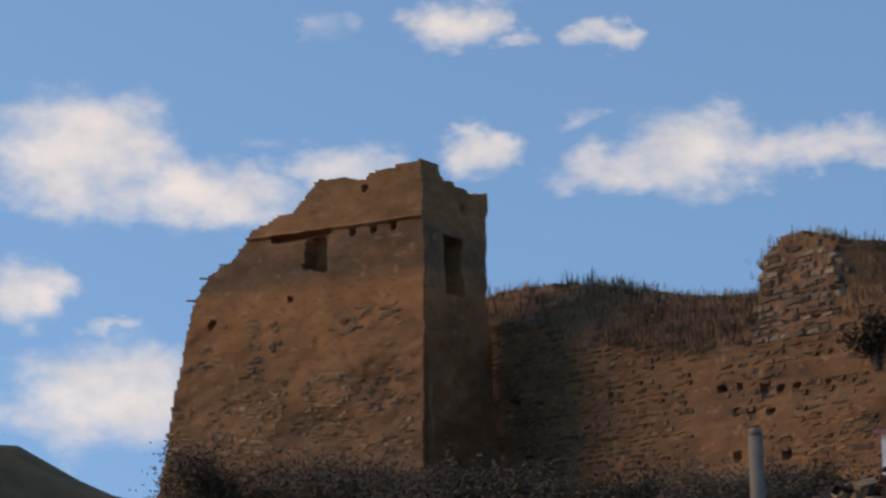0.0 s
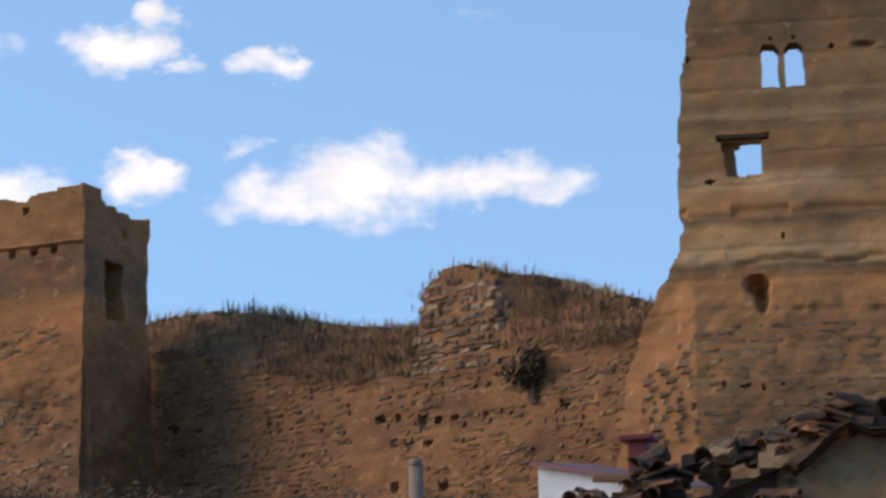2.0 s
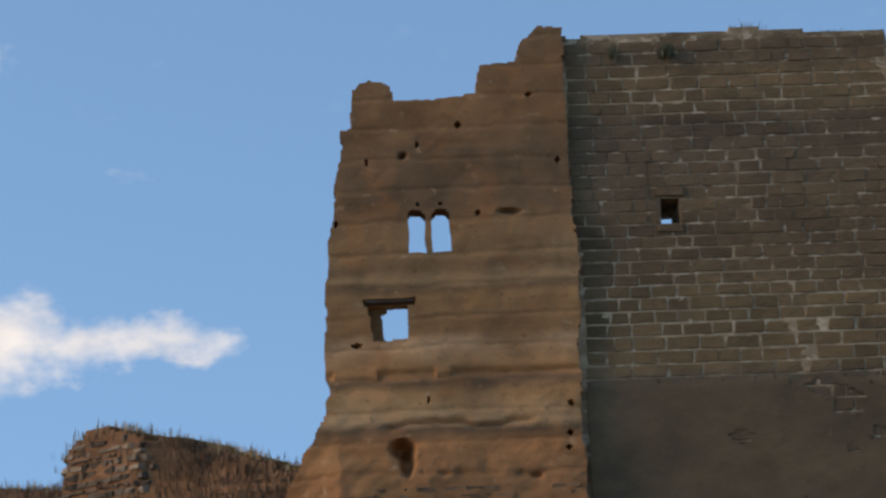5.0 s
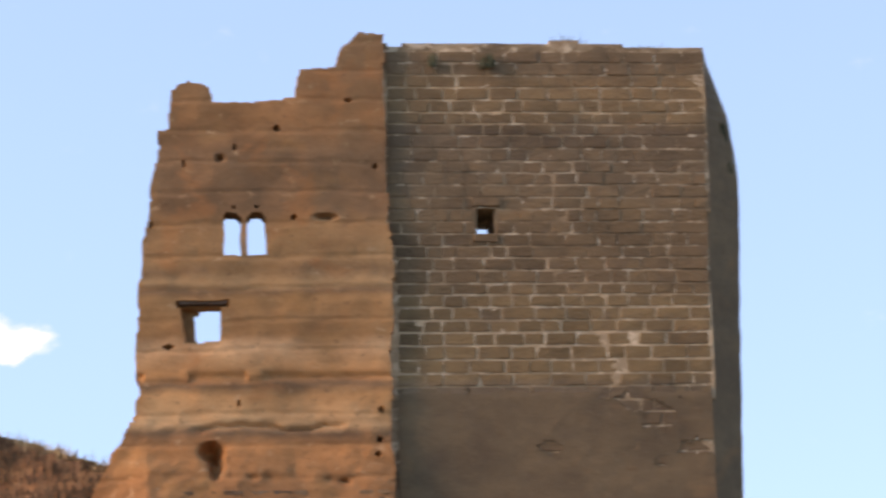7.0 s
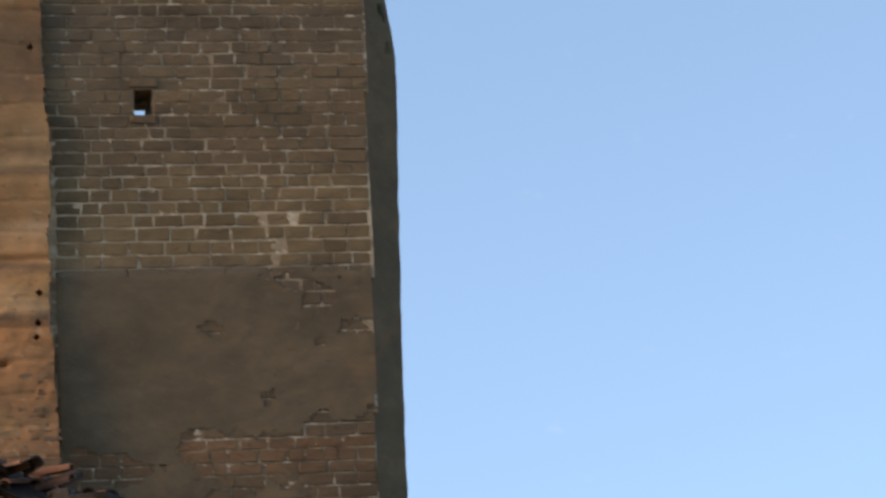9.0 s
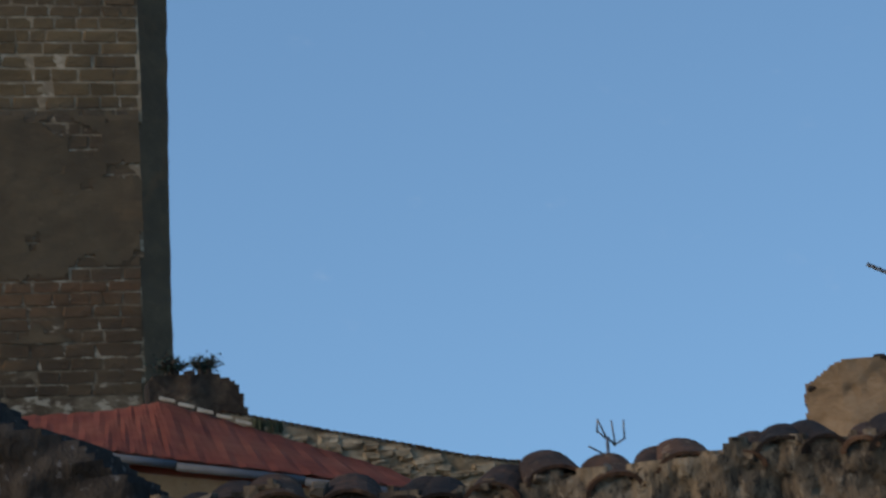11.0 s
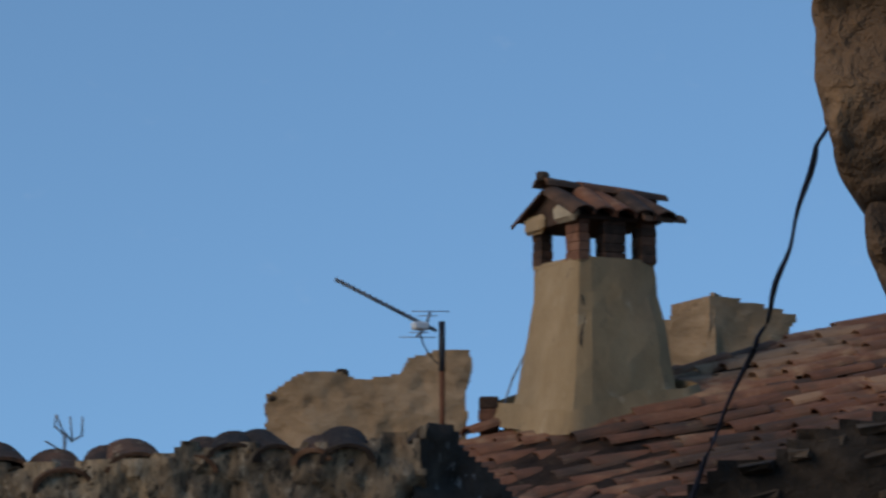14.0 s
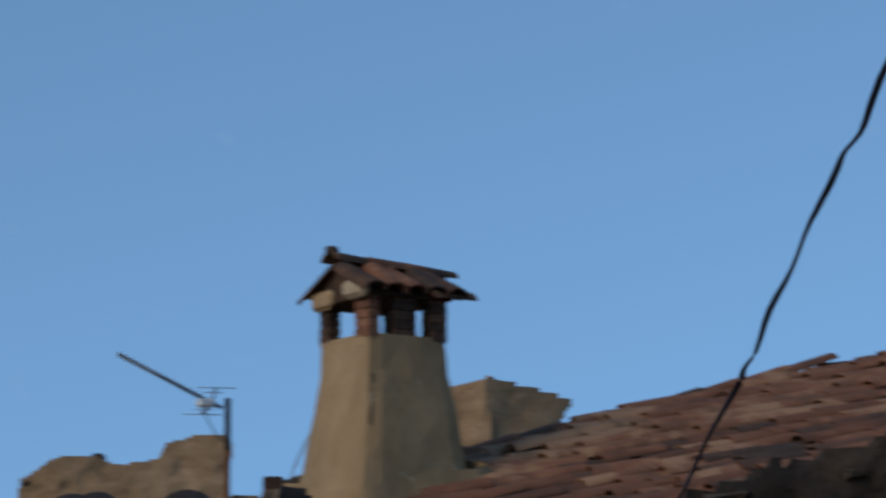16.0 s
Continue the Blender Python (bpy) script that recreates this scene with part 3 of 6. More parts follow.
def shrub(m, radius, height, seed, mat, label, name="shrub", leaves=900, leaf=0.07, group="scrub under the castle"):
    """A bush: forked twigs and a ragged crown of small leaves."""
    rnd = random.Random(seed)
    root = thing(name, m, label, "shrub", group)
    bm = bmesh.new()
    tips = []
    for k in range(12):
        a, out_, h = rnd.uniform(0, 6.283), radius * rnd.uniform(0.2, 0.8), height * rnd.uniform(0.5, 0.95)
        mid = (math.cos(a) * out_ * 0.4, math.sin(a) * out_ * 0.4, h * 0.55)
        add_rod(bm, (rnd.uniform(-0.1, 0.1), rnd.uniform(-0.1, 0.1), -0.2), mid, 0.03, 0.02, 5)
        for _ in range(3):
            tip = (math.cos(a) * out_ + rnd.gauss(0, radius * 0.2), math.sin(a) * out_ + rnd.gauss(0, radius * 0.2), h * rnd.uniform(0.75, 1.1))
            add_rod(bm, mid, tip, 0.018, 0.006, 4)
            tips.append(tip)
    part("branchwork", bm, OLD_WOOD, root)
    verts, faces = [], []
    for _ in range(leaves):
        t = rnd.choice(tips)
        s = rnd.uniform(0.25, 1.0)
        p = Vector((t[0] * s + rnd.gauss(0, radius * 0.16), t[1] * s + rnd.gauss(0, radius * 0.16), t[2] * (0.35 + 0.65 * s) + rnd.gauss(0, height * 0.08)))
        d = Vector((rnd.gauss(0, 1), rnd.gauss(0, 1), rnd.gauss(0.4, 1))).normalized() * leaf * rnd.uniform(0.6, 1.6)
        w = d.orthogonal().normalized() * leaf * 0.35
        o = len(verts)
        verts += [p - d * 0.5, p + w, p + d * 0.5, p - w]
        faces.append((o, o + 1, o + 2, o + 3))
    put("crown", mesh_of("crown", verts, faces, mat), root)
    return root


def tile_mesh(length=0.42, r0=0.105, r1=0.085, rise=0.75, thick=0.014, mat=None, segs=7):
    """A barrel roof tile: a tapered arched shell, its wide end at y = 0, running to +y."""
    verts, faces = [], []
    for y, r in ((0, r0), (length, r1)):
        for rr in (r, r - thick):
            for k in range(segs + 1):
                a = math.pi * k / segs
                verts.append((math.cos(a) * rr, y, math.sin(a) * rr * rise))
    n = segs + 1
    for k in range(segs):
        faces += [(k, k + 1, 2 * n + k + 1, 2 * n + k), (n + k + 1, n + k, 3 * n + k, 3 * n + k + 1), (k + 1, k, n + k, n + k + 1), (2 * n + k, 2 * n + k + 1, 3 * n + k + 1, 3 * n + k)]
    faces += [(0, 2 * n, 3 * n, n), (n - 1, 2 * n - 1, 4 * n - 1, 3 * n - 1)]
    return mesh_of("tile", verts, faces, mat, False)


def block_mesh(name, mat, seed, chamfer=0.12, jit=0.05):
    """A hewn block in the unit box (front at y = 0, back at y = 1), its front edges worn."""
    rnd = random.Random(seed)

    def q(v):
        return v + rnd.uniform(-jit, jit)

    c = chamfer
    verts = [(0, 1, 0), (1, 1, 0), (1, 1, 1), (0, 1, 1), (q(0), 0.35, q(0)), (q(1), 0.35, q(0)), (q(1), 0.35, q(1)), (q(0), 0.35, q(1)),
             (q(c * 0.4), q(0.0), q(c)), (q(1 - c * 0.4), q(0.0), q(c)), (q(1 - c * 0.4), q(0.0), q(1 - c)), (q(c * 0.4), q(0.0), q(1 - c))]
    faces = [(0, 1, 5, 4), (1, 2, 6, 5), (2, 3, 7, 6), (3, 0, 4, 7), (4, 5, 9, 8), (5, 6, 10, 9), (6, 7, 11, 10), (7, 4, 8, 11), (8, 9, 10, 11), (0, 3, 2, 1)]
    return mesh_of(name, verts, faces, mat)


# ---- ground: one sheet with the castle hill ----
def hill(x, y):
    """Height of the ground."""
    rise = np.clip((y - 14) / 56, 0, 1)
    rise = rise * rise * (3 - 2 * rise)
    across = np.clip((16 - x) / 14, 0, 1)
    across = across * across * (3 - 2 * across)
    left = np.clip((-x - 12) / 16, 0, 1)
    fall = np.clip((y - 105) / 120, 0, 1)
    fall = 1 - fall * fall * (3 - 2 * fall)
    edge = np.clip((-x - 60) / 60, 0, 1)
    bumps = (fbm(x / 7, y / 7, 4, 4) - 0.5) * 1.2 * rise
    mound = 2.2 * np.exp(-(((x + 39) / 8) ** 2 + ((y - 88) / 9) ** 2)) + 3.0 * np.exp(-(((x + 42.8) / 3.0) ** 2 + ((y - 84) / 5) ** 2))
    return (7.9 + 1.2 * left - 4 * edge) * rise * across * fall + bumps * across + mound


def build_ground():
    def axis(lo, hi):
        near = np.arange(lo, hi + 0.1, 1.5)
        far = np.array([3, 8, 20, 45, 100, 220, 480, 1000, 2000, 3500])
        return np.concatenate([(lo - far)[::-1], near, hi + far])
    xs, ys = axis(-70, 40), axis(-20, 130)
    xx, yy = np.meshgrid(xs, ys, indexing="ij")
    zz = hill(xx, yy)
    verts = np.stack([xx.ravel(), yy.ravel(), zz.ravel()], 1).tolist()
    ids = np.arange(xx.size).reshape(xx.shape)
    faces = np.stack([ids[:-1, :-1].ravel(), ids[1:, :-1].ravel(), ids[1:, 1:].ravel(), ids[:-1, 1:].ravel()], 1).tolist()
    put("ground", mesh_of("ground", verts, faces, GROUND, True), label="dry grassy hillside rising to the castle ruin", category="ground", kind="structure")


build_ground()


# ---- the keep: rammed-earth wall beside an ashlar wall, open behind ----
KEEP = pose(-1.57, 75.0, 0, 0, 0, 5)


def build_keep():
    keep = thing("ruined_keep", KEEP, "tall ruined castle keep of ochre earth and brown ashlar", "tower")
    top = profile(((-6.75, 22.9), (-6.05, 23.0), (-6.04, 23.86), (-5.76, 23.9), (-5.68, 24.95), (-5.45, 25.15), (-4.95, 25.2), (-4.66, 25.05), (-4.58, 24.62), (-3.6, 24.64), (-2.42, 24.78),
                   (-2.3, 25.5), (-1.3, 25.65), (-1.13, 26.2), (-0.7, 26.58), (0.3, 26.52)))
    left = profile(((8, -9.3), (11.0, -8.4), (12.8, -8.1), (14.0, -7.75), (15.2, -7.2), (15.9, -6.75), (16.2, -6.62), (17.7, -6.54), (20.1, -6.48), (22.1, -6.22), (23.0, -6.07), (27, -6.0)))
    right = profile(((8, 0.25), (14, 0.06), (16.7, 0.0), (18.2, 0.06), (20.2, 0.12), (21.0, 0.06), (22.8, -0.02), (27, -0.02)))
    holes = [(-5.35, 22.95), (-4.0, 23.4), (-2.9, 23.9), (-1.0, 24.7), (-6.2, 21.3), (-2.45, 21.45), (-5.75, 18.0), (-0.3, 22.9), (-3.95, 16.5),
             (-5.6, 12.6), (-5.1, 12.55), (-4.6, 12.5), (-4.1, 12.5), (-0.3, 15.5), (-0.35, 15.1), (-0.25, 16.3)]

    def inside(u, z):
        rag = (fbm(u / 0.5, z / 0.5, 5, 3) - 0.5) * 0.28
        ok = (z < top(u) + rag * 0.5) & (u > left(z) + rag) & (u < right(z) + rag * 0.4)
        for c in (-4.09, -3.46):
            narrow = 0.02 * (c < -4)
            ok &= ~((abs(u - c) < 0.245 - narrow) & (z > 20.45) & (z < 21.42 + np.sqrt(np.clip(0.0625 - (u - c) ** 2, 0, 1)) * 0.8))
            ok &= ~((abs(u - c - 0.02) < 0.045) & (z > 21.71) & (z < 21.8))
        skew = (z - 18.2) * 0.1
        ok &= ~((u > -5.02 - skew * 0.9) & (u < -4.42 + skew * 0.2) & (z > 18.15 + (u + 4.4) * -0.06) & (z < 19.1 - np.clip(-u - 4.9, 0, 1)))
        return ok

    def relief(u, z):
        d = (fbm(u / 2.2, z / 1.6, 1) - 0.5) * 0.22 + (fbm(u / 0.5, z / 0.35, 2) - 0.5) * (0.035 + 0.09 * np.clip((16.2 - z) / 1.5, 0, 1))
        d += 0.02 * (np.sin(z * 7.4 + fbm(u / 3, z, 3) * 2) > 0.9)
        d -= np.clip(16.0 - z, 0, 4) * 0.16 + np.clip(-u - 6.3, 0, 3) * np.clip(16 - z, 0, 2) * -0.25
        bend = (fbm(u / 1.1, 0 * u, 16, 3) - 0.5) * 0.35
        d += 0.16 * np.clip((fbm(u / 0.9, 0 * u, 6, 3) - 0.4) * 5, 0, 1) * np.exp(-((z - 15.85 + bend) / 0.08) ** 2) + 0.22 * np.exp(-((z - 14.45 + (u + 3) * 0.05 + bend) / 0.07) ** 2) * np.clip((fbm(u / 0.8, 0 * u, 26, 3) - 0.4) * 5, 0, 1) * (u > -4.2)
        d += 0.1 * np.exp(-((z - 17.2) / 0.1) ** 2) * (fbm(u / 1.2, 0 * u, 8, 2) > 0.45)
        for hu, hz in holes:
            d += 0.4 * (np.hypot((u - hu) * (1 + 0.5 * math.sin(hu * 9)), z - hz) < 0.055)
        d += 0.7 * blob(u, z, -4.66, 15.2, 0.36, 0.3) + 0.6 * blob(u, z, -4.55, 14.85, 0.22, 0.42) + 0.22 * blob(u, z, -1.65, 21.48, 0.36, 0.11) + 0.3 * blob(u, z, -4.4, 23.1, 0.14, 0.11)
        # splayed jamb and lintel bed of the square window
        d += 0.55 * ((u > -5.45 + (19.2 - z) * 0.12) & (u < -4.85) & (z > 18.1) & (z < 19.1)) + 0.3 * ((u > -5.55) & (u < -4.2) & (z > 19.05) & (z < 19.24))
        return d

    put("earth_wall", slab("earth_wall", -9.4, 0.45, 8.0, 26.9, 0.05, inside, relief, 0.7, TAPIA, 0.045, 3), keep, label="eroded ochre rammed-earth wall with putlog holes and two small windows")
    rnd = random.Random(44)
    kinds = [block_mesh("stone", RUBBLE, 440 + k, 0.18, 0.1) for k in range(8)]
    sv, sf = [], []
    z = 9.5
    while z < 14.2:
        h, u = rnd.uniform(0.16, 0.25), float(left(z)) + rnd.uniform(0.4, 0.8)
        while u < -0.3:
            w = rnd.uniform(0.25, 0.6)
            if float(fbm(u / 1.3, z / 0.8, 45, 3)) < 0.62 - 0.2 * max(0.0, z - 13.0):
                d = float(relief(np.array(u + w / 2), np.array(z + h / 2)))
                mm = pose(u, d - rnd.uniform(-0.005, 0.022), z, 0, rnd.uniform(-3, 3), 0) @ Matrix.Diagonal((w - 0.03, 0.25, h - 0.03, 1))
                me, o = rnd.choice(kinds), len(sv)
                sv += [mm @ p.co for p in me.vertices]
                sf += [tuple(o + i for i in p.vertices) for p in me.polygons]
            u += w
        z += h
    put("coursed_rubble", mesh_of("coursed_rubble", sv, sf, RUBBLE), keep, kind="stuff")
    box_part("lintel", -5.5, -4.22, 0.12, 1.0, 19.16, 19.32, OLD_WOOD, keep, 0.02, 0.02)
    rod_part("mullion", (((-3.775, 0.35, 20.4), (-3.775, 0.35, 21.5), 0.055),), TAPIA, keep)

    # ashlar wall: mortar core with a slot, a chamfered far corner, and blocks
    topa = profile(((-0.1, 26.34), (1.8, 26.36), (4.9, 26.44), (8.8, 26.26)))
    ra = profile(((8, 8.3), (14, 8.48), (17, 8.56), (26.4, 8.74)))

    def inside_a(u, z):
        ok = (z < topa(u) + (fbm(u / 0.4, 0 * u, 9, 3) - 0.5) * 0.12) & (u < ra(z))
        return ok & ~((u > 2.38) & (u < 2.9) & (z > 21.1) & (z < 21.82))

    def relief_a(u, z):
        return 0.33 + (fbm(u / 2.5, z / 2.5, 10, 3) - 0.5) * 0.1 + (fbm(u / 0.25, z / 0.2, 12, 2) - 0.5) * 0.028 + 0.06 * np.exp(-((z - 16.85) / 0.06) ** 2)

    core = put("ashlar_wall", slab("ashlar_wall", -0.4, 8.8, 8.0, 26.6, 0.1, inside_a, relief_a, 2.6, MORTAR, 0.012, 5), keep, label="brown coursed ashlar wall with pale mortar joints")
    # chamfered corner strip, its top bevelled back
    verts, faces = [], []
    zs = np.linspace(8, 26.25, 60)
    for z in zs:
        u0 = float(ra(z))
        u1 = float(np.interp(z, (8, 14, 22.95, 24.55, 26.25), (9.36, 9.42, 9.72, 9.54, 8.98)))
        wob = float(fbm(z / 0.5, 3.0, 14, 3) - 0.5) * 0.07
        verts += [(u0 - 0.02, 0.42, z), (u1 + wob, 1.5, z), (u1 + wob - 0.3, 2.4, z), (u0 - 0.3, 2.4, z)]
    for k in range(len(zs) - 1):
        for s in range(4):
            faces.append((4 * k + s, 4 * k + (s + 1) % 4, 4 * k + 4 + (s + 1) % 4, 4 * k + 4 + s))
    faces += [(0, 3, 2, 1), tuple(4 * (len(zs) - 1) + s for s in range(4))]
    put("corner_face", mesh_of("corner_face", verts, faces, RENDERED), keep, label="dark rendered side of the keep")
    def inside_c(u, z):
        edge = 16.85 + (fbm(u / 0.5, 0 * u, 201, 3) - 0.5) * 0.15
        return (z < edge) & (u < ra(z) - 0.02) & (u > 0.2) & (fbm(u / 1.4, z / 0.9, 202, 4) > 0.3 + 0.22 * np.clip((12.9 - z) / 0.8, 0, 1) + 0.16 * np.clip((u - 6.3) / 0.7, 0, 1)) & (z > 10.8)
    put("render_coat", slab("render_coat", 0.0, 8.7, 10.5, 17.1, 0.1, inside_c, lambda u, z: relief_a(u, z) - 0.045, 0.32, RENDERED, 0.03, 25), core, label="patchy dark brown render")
    return keep, core, ra


keep_ob, ashlar_core, ashlar_right = build_keep()


def build_keep_blocks():
    """Courses of hewn blocks; single pieces in the upper wall, the worn lower ones joined."""
    rnd = random.Random(21)
    kinds = [block_mesh("block", ASHLAR, s, 0.07, 0.05) for s in range(12)]
    z, n = 9.4, 0
    jv, jf = [], []
    while z < 26.2:
        h = rnd.uniform(0.3, 0.38)
        u = 0.16 + rnd.uniform(0, 0.1) if z < 20.6 else 0.03
        while u < float(ashlar_right(z)) - 0.12:
            w = rnd.choice((rnd.uniform(0.34, 0.6), rnd.uniform(0.6, 1.0), rnd.uniform(0.6, 0.95)))
            end = float(ashlar_right(z)) - 0.03
            if end - u - w < 0.35:
                w = end - u
            lost = float(fbm(u / 1.1, z / 0.8, 31, 3))
            slot = u < 2.9 and u + w > 2.36 and z < 21.78 and z + h > 21.14
            if slot and u < 2.2:
                w, slot = 2.36 - u, False
            elif slot:
                u = 2.905
                continue
            low = z < 16.8
            if not slot and w > 0.12 and lost < 9 and z + h < 26.4:
                # depth: 0.33 is the core's face, blocks stand a little before it
                y = 0.33 - rnd.uniform(0.014, 0.028) - (float(fbm(u / 2.5, z / 2.5, 10, 3)) - 0.5) * -0.1
                m = Matrix.LocRotScale((u + 0.018, y, z + 0.016), Euler((0, 0, 0)), (w - 0.03, 0.2, h - 0.026))
                if not low and n < 300:
                    put("block", rnd.choice(kinds), ashlar_core, m)
                    n += 1
                else:
                    me = rnd.choice(kinds)
                    o = len(jv)
                    jv += [m @ v.co for v in me.vertices]
                    jf += [tuple(o + i for i in p.vertices) for p in me.polygons]
            u += w
        z += h
    put("lintel_stone", kinds[0], ashlar_core, Matrix.LocRotScale((2.28, 0.27, 21.83), Euler((0, 0, 0)), (0.74, 0.25, 0.27)))
    put("sill_stone", kinds[1], ashlar_core, Matrix.LocRotScale((2.3, 0.275, 20.86), Euler((0, 0, 0)), (0.68, 0.25, 0.235)))
    put("lower_masonry", mesh_of("lower_masonry", jv, jf, ASHLAR), ashlar_core, kind="stuff")


rnd0 = random.Random(5)
tufts("roof_weeds", [(KEEP @ Vector((u, 1.0, 26.4))).to_tuple() + (h, 0.15, 26) for u, h in ((4.9, 0.42), (5.1, 0.45), (5.35, 0.35), (6.6, 0.16), (7.4, 0.18), (1.7, 0.12), (2.2, 0.1), (7.0, 0.14), (3.6, 0.1))], GREEN_GRASS,
      label="weeds sprouting on top of the keep", category="weeds", seed=3)
tufts("wall_weeds", [(KEEP @ Vector((u, y, z))).to_tuple() + (0.3, 0.06, 40) for u, y, z in ((2.7, 0.2, 25.75), (2.85, 0.2, 25.8), (9.28, 1.2, 24.2), (9.4, 1.3, 23.1), (9.3, 1.3, 24.0), (1.3, 0.2, 25.8))], GREEN_GRASS,
      label="green weeds rooted in the keep's joints", category="weeds", seed=4)


# ---- curtain wall running back from the keep to the second tower ----
CURTAIN = pose(-8.4, 75.6, 0, 0, 0, -31)
# local x runs from the keep towards the far tower as negative values


def build_curtain():
    """Local -x leads away from the keep; the wall faces -y."""
    wall = thing("curtain_wall", CURTAIN, "ruined rubble curtain wall with a grassy broken top", "wall")
    top = profile(((-1.5, 14.0), (0.5, 15.2), (0.9, 15.2), (2.2, 15.33), (3.5, 15.82), (4.6, 16.25), (5.9, 16.65), (7.0, 17.05), (8.0, 17.2), (8.8, 17.12), (9.3, 16.85), (9.6, 16.2), (10.0, 15.95), (12, 16.15), (14.7, 16.5), (16.2, 16.9), (17.6, 17.35), (19.6, 17.5), (23, 17.6)))
    ledge = profile(((-1.5, 13.2), (1, 14.2), (5, 14.7), (9.6, 14.5), (12.5, 14.4), (14, 14.9), (16, 15.3), (18, 15.9), (20.8, 16.4), (23, 16.6)))
    rnd = random.Random(8)
    holes = [(0.6, 12.5), (0.1, 12.5), (-0.4, 12.5), (7.9, 12.87), (8.5, 12.9), (9.15, 12.93), (10.0, 13.05), (10.7, 13.1), (6.8, 12.9), (5.8, 12.85), (8.9, 12.3), (9.6, 12.35), (10.2, 12.4), (19.3, 13.7), (20.4, 13.85), (21.6, 14.0), (18.2, 13.6), (15.3, 13.5),
             (8.4, 11.0), (9.3, 11.1), (10.2, 11.15), (4.0, 12.8)]

    def inside(u, z):
        return (z < top(-u) + (fbm(u / 0.5, 0 * u, 41, 3) - 0.5) * 0.4)

    def relief(u, z):
        v = -u
        over = np.clip(z - ledge(v), 0, 5)
        lump = np.clip((v - 5.0) / 1.6, 0, 1) * np.clip((9.8 - v) / 0.3, 0, 1)
        d = over * (1.15 - 0.95 * lump)
        d += (fbm(u / 1.8, z / 1.5, 42) - 0.5) * 0.3 + (fbm(u / 0.4, z / 0.2, 43, 3) - 0.5) * 0.09
        for hv, hz in holes:
            d += 0.4 * (np.maximum(abs(v - hv), abs(z - hz)) < 0.09)
        return d

    face = put("wall_face", slab("wall_face", -23.2, 1.6, 7.5, 17.9, 0.12, inside, relief, 3.6, TAPIA_RED, 0.05, 6), wall, label="reddish earth core between the stones")
    return wall, face, top, ledge, relief


curtain, curtain_face, curtain_top, curtain_ledge, curtain_relief = build_curtain()


def build_curtain_stones():
    rnd = random.Random(33)
    kinds = [block_mesh("stone", RUBBLE, 100 + s, 0.2, 0.12) for s in range(8)]
    greys = [block_mesh("stone", GREY_RUBBLE, 130 + s, 0.22, 0.14) for s in range(8)]
    jv, jf, n = [], [], 0
    z = 9.6
    while z < 17.2:
        h = rnd.uniform(0.13, 0.27)
        v = 0.3 + rnd.uniform(0, 0.3)
        while v < 22.4:
            w = rnd.uniform(0.22, 0.6)
            lump = 6.1 < v < 9.5 and z < float(curtain_top(v)) - h - 0.05
            body = z < float(curtain_ledge(v)) - 0.05
            red = 9.2 < v < 11.8 and z < 13.9
            if (body or lump) and float(fbm(v / 1.6, z / 1.2, 51, 3)) < (0.4 if red else 0.72 if body else 0.85) and rnd.random() < 0.92:
                d = float(curtain_relief(np.array(-v - w / 2), np.array(z + h / 2)))
                hole = d > 0.75 and body
                m = pose(-v - w, d - rnd.uniform(0.0, 0.03), z, 0, rnd.uniform(-3, 3), rnd.uniform(-2, 2)) @ Matrix.Diagonal((w - 0.03, 0.4, h - 0.025, 1))
                if not hole:
                    if lump and n < 290 and z > 14.2:
                        put("stone", rnd.choice(greys), curtain_face, Matrix.Translation(m.to_3x3() @ Vector((0, -0.09, 0))) @ m)
                        n += 1
                    else:
                        me = rnd.choice(kinds)
                        o = len(jv)
                        jv += [m @ p.co for p in me.vertices]
                        jf += [tuple(o + i for i in p.vertices) for p in me.polygons]
            v += w
        z += h
    put("rubble", mesh_of("rubble", jv, jf, RUBBLE), curtain_face, kind="stuff")


def curtain_plants():
    rnd = random.Random(12)
    dry, green, bank = [], [], []
    for _ in range(420):
        v = rnd.uniform(0.3, 22.3)
        z = float(curtain_top(v)) - rnd.uniform(0.0, 0.15)
        y = float(curtain_relief(np.array(-v), np.array(z))) + rnd.uniform(0, 1.2)
        p = (CURTAIN @ Vector((-v, y, z))).to_tuple()
        tall = 0.6 if 15.5 < v < 19 else 0.42
        (green if (15 < v < 19 or 9.5 < v < 10.5) and rnd.random() < 0.7 else dry).append(p + (tall * rnd.uniform(0.4, 1.1), 0.14, 9))
    for _ in range(1300):
        v = rnd.uniform(0.2, 22.3)
        if (6.0 < v < 9.2 and rnd.random() < 0.9) or (v > 15.5 and rnd.random() < 0.6):
            continue
        lo, hi = float(curtain_ledge(v)) - 0.15, float(curtain_top(v))
        z = lo + (hi - lo) * rnd.random()
        y = float(curtain_relief(np.array(-v), np.array(z)))
        bank.append((CURTAIN @ Vector((-v, y, z))).to_tuple() + (rnd.uniform(0.1, 0.26), 0.25, 12))
    tufts("dry_grass", dry, DRY_GRASS, label="dry straw-coloured grass along the broken wall top", category="grass", seed=13)
    tufts("green_weeds", green, GREEN_GRASS, label="green weeds along the broken wall top", category="weeds", seed=14)
    tufts("bank_brush", bank, BRUSH, label="brown dead brush on the bank above the wall", category="brush", seed=15)


# ---- second tower, rammed earth with broken walls ----
TOWER = pose(-26.69, 81.75, 0, 0, 0, -12)


